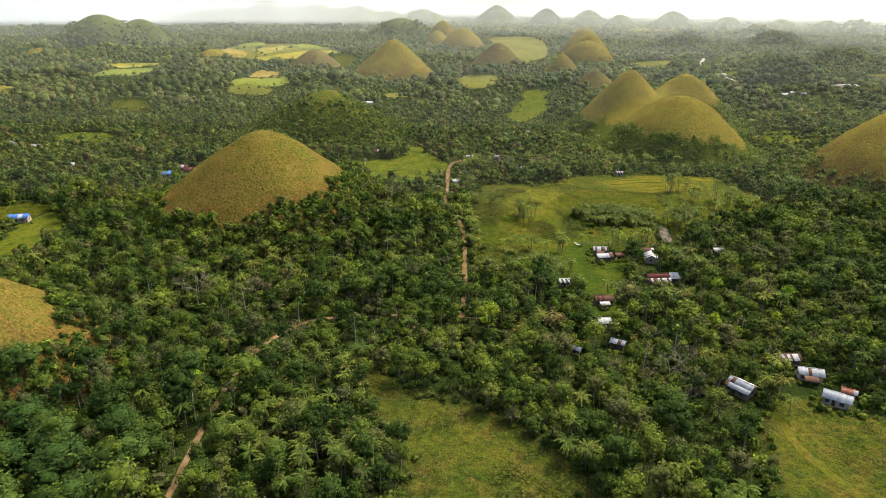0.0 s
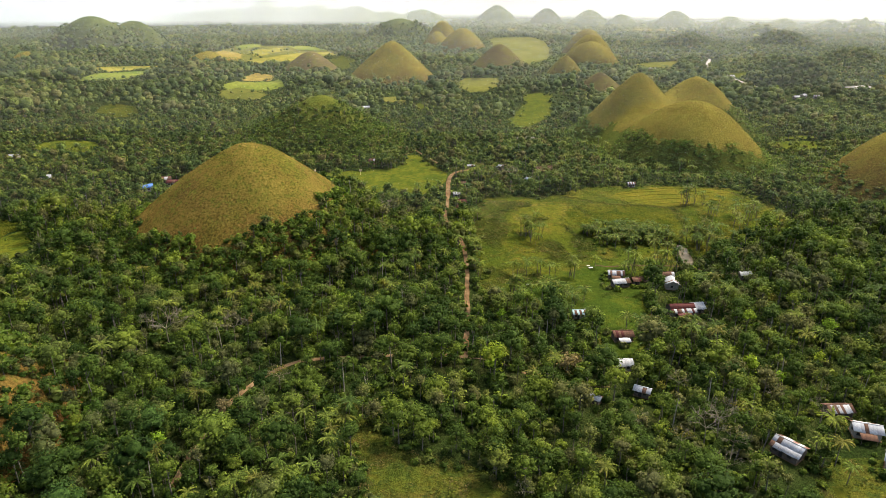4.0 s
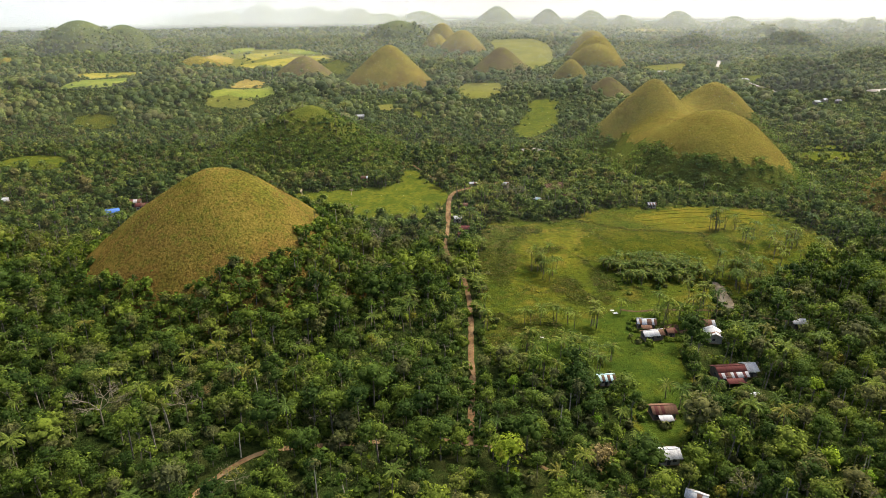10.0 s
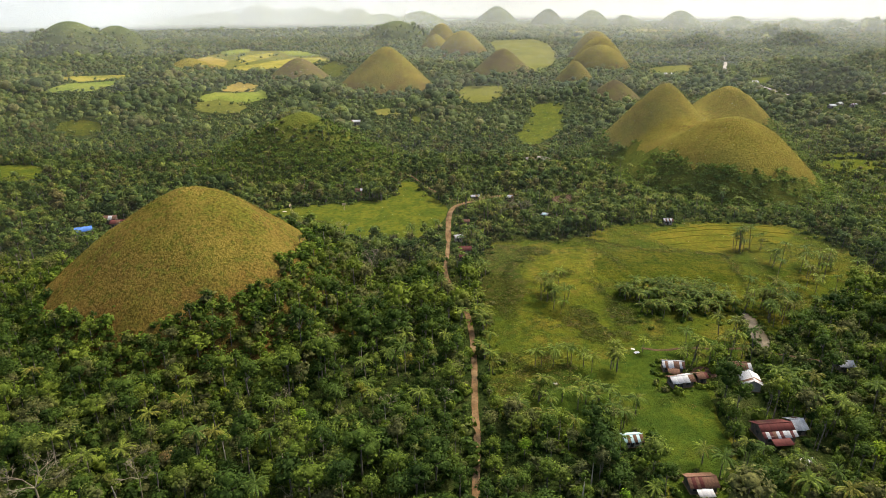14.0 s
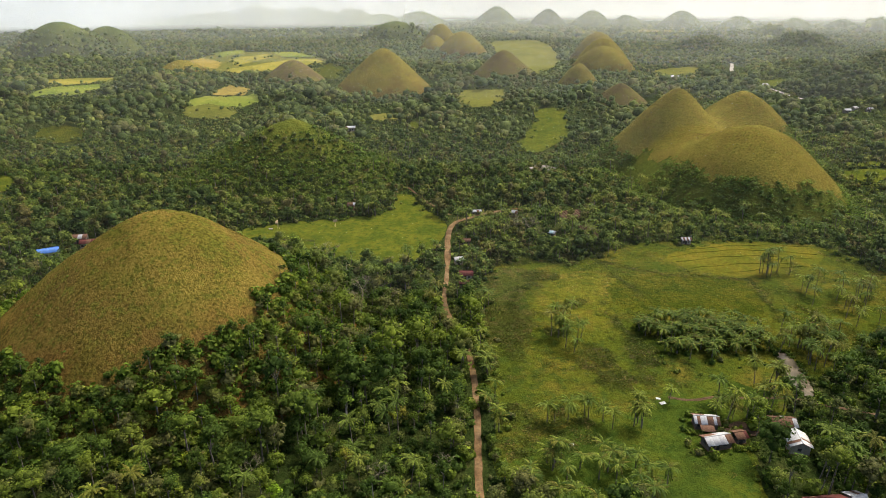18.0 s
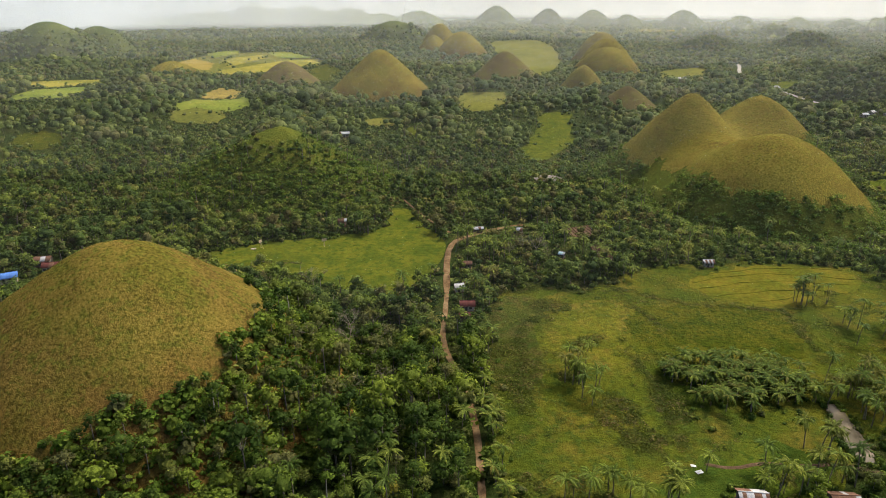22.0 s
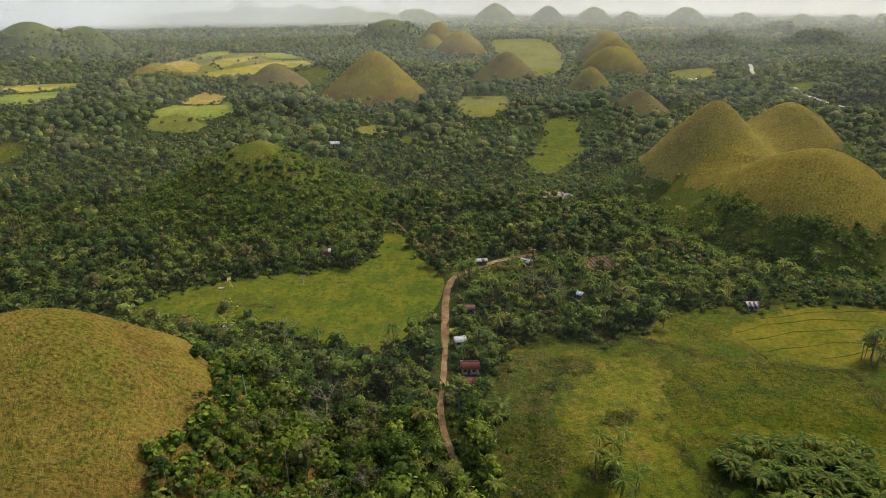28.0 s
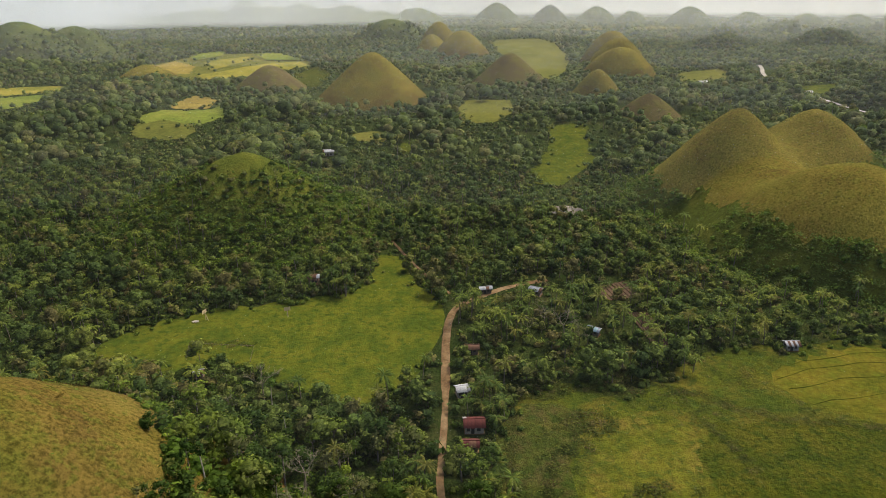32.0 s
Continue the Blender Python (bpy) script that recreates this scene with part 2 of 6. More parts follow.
m, n, l, b = nodes_of("muddy_water")
l.new(ramp(n, l, noise_node(n, l, 0.16, 4, 0.6, place_vec(n)), [(0.38, (0.044, 0.036, 0.020)), (0.52, (0.072, 0.056, 0.033)), (0.66, (0.120, 0.094, 0.060))]), b.inputs["Base Color"])
b.inputs["Roughness"].default_value, b.inputs["Specular IOR Level"].default_value = 0.22, 0.10
bumped(n, l, b, noise_node(n, l, 1.2, 3, 0.5, place_vec(n)), 0.06, 0.1)
M_WATER = m

m, n, l, b = nodes_of("wet_mud")
# pale end of the ramp paints sky glints on the brown pond
l.new(ramp(n, l, noise_node(n, l, 0.25, 4, 0.6, place_vec(n)), [(0.35, (0.050, 0.040, 0.024)), (0.55, (0.10, 0.078, 0.048)), (0.68, (0.26, 0.23, 0.18))]), b.inputs["Base Color"])
b.inputs["Roughness"].default_value, b.inputs["Specular IOR Level"].default_value = 0.55, 0.15
M_MUD = m


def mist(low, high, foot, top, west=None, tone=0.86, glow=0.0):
    """Thin vapour sheet standing in for haze, lit by the sky and any added glow, thickening upwards and, thinning
    eastwards over the bearings x / y that west gives.
    """
    m, n, l, b = nodes_of("haze_film")
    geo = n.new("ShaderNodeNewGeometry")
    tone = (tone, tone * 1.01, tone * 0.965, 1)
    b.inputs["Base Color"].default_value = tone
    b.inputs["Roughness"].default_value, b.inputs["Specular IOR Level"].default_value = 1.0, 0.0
    # glow lets the sheet emit, brightening the pale distance
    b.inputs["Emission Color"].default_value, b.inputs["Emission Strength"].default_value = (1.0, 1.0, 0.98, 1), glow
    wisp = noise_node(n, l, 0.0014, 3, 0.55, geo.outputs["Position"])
    trl, mx, tp, mt = (n.new(k) for k in ("ShaderNodeBsdfTranslucent", "ShaderNodeMixShader", "ShaderNodeBsdfTransparent", "ShaderNodeMixShader"))
    trl.inputs[0].default_value = tone
    mx.inputs[0].default_value = 0.5
    l.new(b.outputs[0], mx.inputs[1])
    l.new(trl.outputs[0], mx.inputs[2])

    def spread(value, a0, a1, b0=0.0, b1=1.0):
        mr = n.new("ShaderNodeMapRange")
        mr.interpolation_type = "SMOOTHSTEP"
        for k, v in (("From Min", a0), ("From Max", a1), ("To Min", b0), ("To Max", b1)):
            mr.inputs[k].default_value = v
        l.new(value, mr.inputs["Value"])
        return mr.outputs[0]

    def sums(kind, a, c):
        k = n.new("ShaderNodeMath")
        k.operation = kind
        l.new(a, k.inputs[0])
        l.new(c, k.inputs[1])
        return k.outputs[0]

    sep = n.new("ShaderNodeSeparateXYZ")
    l.new(geo.outputs["Position"], sep.inputs[0])
    thick = sums("MULTIPLY", spread(sep.outputs[2], foot, top), spread(wisp, 0.3, 0.7, low, high))
    if west:
        bearing = sums("DIVIDE", sep.outputs[0], sep.outputs[1])
        for from_, to_, left_over in west:
            thick = sums("MULTIPLY", thick, spread(bearing, from_, to_, 1.0, left_over))
    l.new(thick, mt.inputs[0])
    l.new(tp.outputs[0], mt.inputs[1])
    l.new(mx.outputs[0], mt.inputs[2])
    l.new(mt.outputs[0], n["Material Output"].inputs[0])
    return m


# ---- building helpers ----
def quads(name, verts, faces, mats, mat_index=None, smooth=False, normals=None):
    """A mesh object data block from arrays of quads (or tris), with shading normals where given."""
    me = bpy.data.meshes.new(name)
    v = np.asarray(verts, np.float32)
    f = np.asarray(faces, np.int32)
    k = f.shape[1]
    if normals is not None:
        # faces turned to the side of their shading normals
        nn = np.asarray(normals, np.float32)
        away = (np.cross(v[f[:, 2]] - v[f[:, 0]], v[f[:, 3]] - v[f[:, 1]]) * nn[f].sum(1)).sum(1) < 0
        f = np.where(away[:, None], f[:, ::-1], f)
    me.vertices.add(len(v))
    me.vertices.foreach_set("co", v.ravel())
    me.loops.add(f.size)
    me.loops.foreach_set("vertex_index", f.ravel())
    me.polygons.add(len(f))
    me.polygons.foreach_set("loop_start", np.arange(0, f.size, k, dtype=np.int32))
    for mm in mats:
        me.materials.append(mm)
    if mat_index is not None:
        me.polygons.foreach_set("material_index", np.asarray(mat_index, np.int32))
    if smooth:
        me.polygons.foreach_set("use_smooth", np.ones(len(f), bool))
    me.update(calc_edges=True)
    if normals is not None:
        me.attributes.new("custom_normal", "FLOAT_VECTOR", "POINT").data.foreach_set("vector", np.asarray(normals, np.float32).ravel())
    return me


def part(name, bm, material, parent=None, label=""):
    """Links a bmesh as one mesh object under a thing or a part."""
    me = bpy.data.meshes.new(name)
    bm.to_mesh(me)
    bm.free()
    me.materials.append(material)
    ob = new(name, me)
    if parent:
        ob.parent = parent
    return tagged(ob, label)


def piece(name, me, parent, m=None, label=""):
    """An object of its own on shared mesh data."""
    ob = new(name, me)
    ob.parent = parent
    if m is not None:
        ob.matrix_basis = m
    return tagged(ob, label)


def box(bm, x, y, z, sx, sy, sz, rz=0.0, bevel=0.0):
    """A box with its base centre at x, y, z."""
    made = bmesh.ops.create_cube(bm, size=1.0, matrix=pose(x, y, z + sz / 2, 0, 0, rz) @ Matrix.Diagonal((sx, sy, sz, 1)))
    if bevel:
        edges = {e for v in made["verts"] for e in v.link_edges}
        bmesh.ops.bevel(bm, geom=list(edges), offset=bevel, segments=1, affect="EDGES")
    return bm


def tube(bm, pts, radii, sides=6):
    """A tapered tube along points."""
    rings = []
    for i, (p, r) in enumerate(zip(pts, radii)):
        p = Vector(p)
        way = (Vector(pts[min(i + 1, len(pts) - 1)]) - Vector(pts[max(i - 1, 0)])).normalized()
        a = way.orthogonal().normalized()
        c = way.cross(a)
        rings.append([bm.verts.new(p + r * (math.cos(t) * a + math.sin(t) * c)) for t in (2 * math.pi * k / sides for k in range(sides))])
    for lo, hi in zip(rings, rings[1:]):
        for k in range(sides):
            bm.faces.new((lo[k], lo[(k + 1) % sides], hi[(k + 1) % sides], hi[k]))
    bm.faces.new(rings[-1])
    return bm


# ---- the lie of the land ----
def step(a, b, t):
    t = np.clip((t - a) / (b - a), 0, 1)
    return t * t * (3 - 2 * t)


def low_ground(x, y):
    """Height of the plain: level near the tracks, rising to a shelf beyond."""
    x, y = np.asarray(x, float), np.asarray(y, float)
    far = step(650, 1000, np.hypot(x, y))
    dip = 9 * np.exp(-((x + 64) / 95) ** 2 - ((y - 605) / 75) ** 2)
    return 20 * step(370, 620, y) * (1 - 0.35 * step(150, 400, x)) - dip + far * (3 * np.sin(x / 170 + 1) * np.sin(y / 210) + 2 * np.sin((x + y) / 90))


# each hill: x, y, foot, height, radius, roundness of the top, stretch along x, bare part of the radius, look
HILLS = [
    ("great", -87.2, 111.1, 0, 43.1, 58.9, 0.10, 1.11, 0.80, "bare"),
    ("west", -156, -42, 0, 34, 58, 0.5, 1.0, 0.72, "bare"),
    ("twin_peak", 158.8, 356, 0, 51.4, 51.2, 0.17, 1.02, 0.78, "bare"),
    ("twin_front", 176, 279.8, 0, 40.6, 54.6, 0.65, 0.99, 0.72, "bare"),
    ("twin_back", 217.9, 388.2, 0, 45.9, 53.3, 0.70, 0.99, 0.90, "bare"),
    ("east", 298.7, 188.9, 0, 47.6, 69.9, 0.93, 1.03, 0.86, "bare"),
    ("cone", -63.6, 655.7, 0, 58.0, 70.1, 0.22, 0.98, 0.90, "bare"),
    ("red_cone", 75.6, 724.4, 0, 52.0, 62.1, 0.18, 1.10, 0.72, "red"),
    ("round", 149.4, 635.5, 0, 43.5, 35.8, 0.29, 1.08, 0.80, "bare"),
    ("low_dome", 173.3, 551.4, 0, 32.3, 43.1, 0.71, 0.99, 0.72, "red"),
    ("red_dome", -174.9, 700.8, 0, 42.2, 65.3, 0.34, 0.92, 0.70, "red"),
    ("mound", -93.5, 320.3, 0, 36.5, 66.2, 0.40, 1.10, 0.22, "mound"),
    ("twin_saddle", 168, 318, 0, 28, 46, 0.6, 1.0, 0.74, "bare"),
    ("twin_neck", 190, 374, 0, 28, 42, 0.6, 1.0, 0.80, "bare"),
]


# swell of the flanks, and the phases of the uneven foot
SWELL = {"great": (1.19, -91, 117), "twin_peak": (1.0, 155, 351), "twin_front": (1.01, 178, 277), "twin_back": (0.81, 217, 388), "east": (1.03, 300, 205),
         "cone": (0.90, -62, 658), "round": (0.92, 147, 636), "red_cone": (0.88, 75, 737), "low_dome": (0.73, 167, 562), "red_dome": (0.86, -180, 690), "mound": (0.75, -92, 330)}


def hill_rise(x, y, hill):
    name, cx, cy, foot, high, rad, a, sx, _, _ = hill
    q, px, py = SWELL.get(name, (1.0, cx, cy))
    dx, dy = (x - cx) / sx, y - cy
    ang = np.arctan2(dy, dx)
    r = np.hypot(dx, dy) / (rad * (1 + 0.04 * np.sin(2 * ang + px) + 0.025 * np.sin(3 * ang + py)))
    return foot + high * (1 - np.maximum((np.sqrt(r * r + a * a) - a) / (math.sqrt(1 + a * a) - a), 0) ** q), r


# how far down some hills their bare grass reaches, by bearing in degrees
EDGES = {"great": ((-180, -125, -90, -65, -50, -30, 0, 60, 120, 180), (0.80, 0.80, 0.77, 0.69, 0.63, 0.60, 0.57, 0.60, 0.72, 0.80)),
         "twin_front": ((-180, -135, -90, -45, 0, 40, 90, 180), (0.66, 0.68, 0.70, 0.82, 0.92, 0.92, 0.80, 0.66)),
         "twin_back": ((-180, -90, 0, 90, 180), (0.80, 0.60, 0.58, 0.66, 0.80))}


def bare_edge(hill, ang):
    """Where the bare slope ends, as a share of the hill's radius."""
    edge = np.full(np.shape(ang), float(hill[8]))
    if hill[0] in EDGES:
        edge = np.interp(np.degrees(ang), *EDGES[hill[0]])
    return edge + 0.03 * np.sin(ang * 7 + hill[1]) + 0.025 * np.sin(ang * 17) + 0.015 * np.sin(ang * 41 + 1)

# far hills: x, y, foot, height, radius, look
FAR_HILLS = [
    (920, 2515, 13, 66, 98, "wooded"), (745, 2646, 13, 50, 79, "wooded"), (635, 2769, 13, 65, 98, "wooded"), (504, 3129, 13, 68, 87, "wooded"),
    (1168, 2577, 13, 46, 91, "wooded"), (1384, 2566, 13, 40, 77, "wooded"), (1560, 2548, 13, 38, 72, "wooded"), (256, 3088, 17, 75, 114, "wooded"),
    (16, 4524, 20, 90, 163, "wooded"), (-107, 1494, 20, 46, 88, "shrubby"), (-610, 997, 20, 57, 84, "shrubby"), (-590, 1109, 20, 47, 66, "shrubby"),
    (-464, 3625, 20, 63, 93, "wooded"), (-704, 3825, 20, 82, 98, "wooded"), (-1024, 4048, 20, 82, 140, "wooded"),
    (518, 4137, 13, 84, 113, "wooded"), (36, 1100, 20, 38, 52, "bare"), (-1, 1400, 20, 43, 45, "bare"),
    (-13, 1200, 20, 28, 34, "bare"), (244, 960, 17, 46, 48, "bare"), (236, 893, 17, 40, 44, "bare"), (222, 828, 17, 33, 47, "bare"),
    (-345, 800, 20, 14, 36, "bare"), (-585, 760, 20, 15, 30, "bare"), (-315, 600, 18, 13, 34, "wooded"), (622, 1485, 13, 25, 58, "wooded"),
    (838, 4524, 13, 94, 163, "wooded"), (995, 1943, 13, 32, 65, "wooded"), (1309, 4524, 13, 91, 163, "wooded"), (1426, 2124, 13, 47, 80, "wooded"),
    (418, 612, 13, 27, 54, "wooded"), (-1080, 2600, 20, 26, 170, "wooded"), (-960, 2600, 20, 48, 140, "wooded"), (-880, 2590, 20, 57, 130, "wooded"), (-732, 2600, 20, 86, 120, "wooded"), (-633, 2620, 20, 66, 120, "wooded"),
    (-533, 2620, 20, 76, 120, "wooded"), (-440, 2640, 20, 56, 130, "wooded"), (-359, 2640, 20, 68, 130, "wooded"), (-250, 2700, 20, 46, 140, "wooded"), (-97, 2800, 20, 54, 140, "wooded"),
    (520, 1240, 13, 26, 70, "wooded"), (760, 1330, 13, 30, 80, "wooded"), (880, 1010, 13, 24, 76, "wooded"), (640, 860, 13, 22, 60, "wooded"),
]
for x, y, foot, high, rad, lookof in FAR_HILLS:
    HILLS.append(("far", x, y, foot - 3, high + 3, rad, 1.0 if x == -107 else 0.4 if lookof == "red" else (2.0 if 200 < x < 260 and y < 1000 else 0.65), 1.0, {"wooded": 0.0, "shrubby": 0.5}.get(lookof, 0.93), lookof))


def land(x, y):
    """Height of the land with its hills."""
    z = low_ground(x, y)
    for h in HILLS:
        z = np.maximum(z, hill_rise(np.asarray(x, float), np.asarray(y, float), h)[0])
    return z


def inside(px, py, poly):
    """Which of the points lie in a polygon."""
    px, py = np.asarray(px, float), np.asarray(py, float)
    hit = np.zeros(px.shape, bool)
    for (x0, y0), (x1, y1) in zip(poly, poly[1:] + poly[:1]):
        cut = (y0 > py) != (y1 > py)
        with np.errstate(divide="ignore", invalid="ignore"):
            hit ^= cut & (px < (x1 - x0) * (py - y0) / (y1 - y0 + 1e-12) + x0)
    return hit


def off_line(px, py, line):
    """Distance of the points from a polyline."""
    best = np.full(np.shape(px), 1e9)
    for (x0, y0), (x1, y1) in zip(line, line[1:]):
        dx, dy = x1 - x0, y1 - y0
        t = np.clip(((px - x0) * dx + (py - y0) * dy) / (dx * dx + dy * dy), 0, 1)
        best = np.minimum(best, np.hypot(px - x0 - t * dx, py - y0 - t * dy))
    return best


def rounded(poly, times=2):
    """Cut the corners of a closed outline."""
    for _ in range(times):
        out = []
        for (x0, y0), (x1, y1) in zip(poly, poly[1:] + poly[:1]):
            out += [(0.75 * x0 + 0.25 * x1, 0.75 * y0 + 0.25 * y1), (0.25 * x0 + 0.75 * x1, 0.25 * y0 + 0.75 * y1)]
        poly = out
    return poly


def ragged(poly):
    """An outline with eased corners and an uneven edge."""
    out = []
    ring = rounded(poly, 1) if poly[0][1] < 370 else poly
    for (x0, y0), (x1, y1) in zip(ring, ring[1:] + ring[:1]):
        far = math.dist((x0, y0), (x1, y1))
        many = max(1, min(12, int(far / 2.5)))
        for a in range(many):
            x, y = x0 + (x1 - x0) * a / many, y0 + (y1 - y0) * a / many
            s = min(1.6, 0.12 * far + 0.3)
            out.append((x + s * math.sin(x * 1.3 + y * 2.1), y + s * math.sin(x * 1.9 - y * 1.1 + 1)))
    return out


def eased(line, times=2):
    for _ in range(times):
        out = [line[0]]
        for (x0, y0), (x1, y1) in zip(line, line[1:]):
            out += [(0.75 * x0 + 0.25 * x1, 0.75 * y0 + 0.25 * y1), (0.25 * x0 + 0.75 * x1, 0.25 * y0 + 0.75 * y1)]
        line = out + [line[-1]]
    return line


# ---- ground ----
rings = np.concatenate([np.arange(0, 1000, 20), np.geomspace(1000, 4950, 30)])
turns = np.linspace(0, 2 * math.pi, 145)[:-1]
gx, gy = np.outer(rings, np.cos(turns)), np.outer(rings, np.sin(turns))
gz = low_ground(gx, gy)
gv = np.stack([gx, gy, gz], -1).reshape(-1, 3)
k = len(turns)
i, j = np.meshgrid(np.arange(len(rings) - 1), np.arange(k), indexing="ij")
gf = np.stack([i * k + j, (i + 1) * k + j, (i + 1) * k + (j + 1) % k, i * k + (j + 1) % k], -1).reshape(-1, 4)
tagged(new("ground", quads("ground", gv, gf, [M_GROUND], smooth=True)), "dark green overgrown plain reaching to the misty horizon", "ground", kind="structure")

# ---- hills ----
HILL_LABEL = {"bare": "rounded cone hill covered in dry olive-brown grass", "red": "low cone hill with reddish dry grass", "wooded": "distant hill overgrown with dark green woods", "mound": "scrub-covered green mound with a grassy top", "shrubby": "far hill with a grassy top above woods"}
HILL_MAT = {"bare": M_HILL, "red": M_HILL_RED, "wooded": M_HILL_WOOD, "mound": M_MOUND, "shrubby": M_HILL_WOOD}
for h in HILLS:
    name, cx, cy, foot, high, rad, a, sx, bare, lookof = h
    if name.startswith("twin"):
        continue
    nr, nt_ = (44, 96) if cy < 420 else ((24, 56) if cy < 1500 else (14, 32))
    rr = np.linspace(0, 1.12, nr) * rad
    tt = np.linspace(0, 2 * math.pi, nt_ + 1)[:-1]
    hx, hy = cx + sx * np.outer(rr, np.cos(tt)), cy + np.outer(rr, np.sin(tt))
    hz = hill_rise(hx, hy, h)[0]
    if cy < 420:
        hz = hz + 0.35 * np.sin(hx * 0.23 + cy) * np.sin(hy * 0.19) + 0.18 * np.sin(hx * 0.7) * np.sin(hy * 0.6 + cx)
    elif lookof == "wooded":
        hz = hz + rad * 0.014 * (np.sin(hx * 9 / rad) * np.sin(hy * 8 / rad + cx) + 0.6 * np.sin(hx * 21 / rad + cy) * np.sin(hy * 19 / rad))
    hv = np.stack([hx, hy, hz], -1).reshape(-1, 3)
    i, j = np.meshgrid(np.arange(nr - 1), np.arange(nt_), indexing="ij")
    hf = np.stack([i * nt_ + j, (i + 1) * nt_ + j, (i + 1) * nt_ + (j + 1) % nt_, i * nt_ + (j + 1) % nt_], -1).reshape(-1, 4)
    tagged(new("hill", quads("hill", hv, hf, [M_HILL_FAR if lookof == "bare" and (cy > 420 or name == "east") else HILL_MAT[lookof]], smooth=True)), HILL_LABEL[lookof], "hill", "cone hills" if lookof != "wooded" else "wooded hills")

# the three-lobed hill: one body whose lobes run into each other
lobes_ = [h for h in HILLS if h[0].startswith("twin")]


def soft_rise(x, y):
    top = np.stack([hill_rise(x, y, h)[0] for h in lobes_])
    return 6.0 * np.log(np.exp(top / 6.0).sum(0)) - 0.8


hx, hy = np.meshgrid(np.linspace(95, 275, 150), np.linspace(215, 450, 180), indexing="ij")
hz = soft_rise(hx, hy) + 0.35 * np.sin(hx * 0.23) * np.sin(hy * 0.19) + 0.18 * np.sin(hx * 0.7) * np.sin(hy * 0.6)
skirt = np.ones(hx.size, bool)
for h in lobes_:
    skirt &= (hill_rise(hx, hy, h)[1] > bare_edge(h, np.arctan2(hy - h[2], hx - h[1]))).reshape(-1)
i, j = np.meshgrid(np.arange(149), np.arange(179), indexing="ij")
hf = np.stack([i * 180 + j, (i + 1) * 180 + j, (i + 1) * 180 + j + 1, i * 180 + j + 1], -1).reshape(-1, 4)
hf = hf[(hz.reshape(-1)[hf] > -3).any(1)]
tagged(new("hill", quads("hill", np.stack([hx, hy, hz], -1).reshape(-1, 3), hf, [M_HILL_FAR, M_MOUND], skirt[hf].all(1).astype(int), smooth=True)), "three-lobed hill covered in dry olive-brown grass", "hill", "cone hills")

# ---- fields, each a sheet just above the ground ----
BIG = [(18, 170), (43, 184), (57, 170), (79, 195), (104, 201), (136, 203), (176, 198), (184, 156), (172, 121), (140, 106), (122, 90), (99, 74), (90, 64), (78, 62), (76, 44), (73, 26),
       (66, 8), (58, -4), (50, 4), (51, 16), (52, 30), (46, 27), (34, 30), (19, 34), (13, 48), (13, 92)]
FRONT = [(-24, -30), (-16, -34), (-10, -46), (7, -50), (17, -60), (29, -70), (35, -82), (34, -132), (-4, -132), (-8, -78), (-13, -68), (-15, -58), (-21, -52)]
FRONT_R = [(79, -65), (90, -50), (100, -44), (114, -52), (124, -66), (124, -80), (100, -130), (62, -130), (76, -82)]
MEADOW = [(-108, 198), (-108, 210), (-82, 228), (-72, 229), (-49, 236), (-27, 244), (-27, 269), (-23, 284), (-13, 274), (-10, 255), (-3, 242), (2, 227), (0, 204), (-1, 190), (-10, 176), (-20, 168), (-28, 168), (-38, 174),
          (-53, 186), (-62, 190), (-71, 192), (-78, 186), (-90, 180), (-104, 182)]
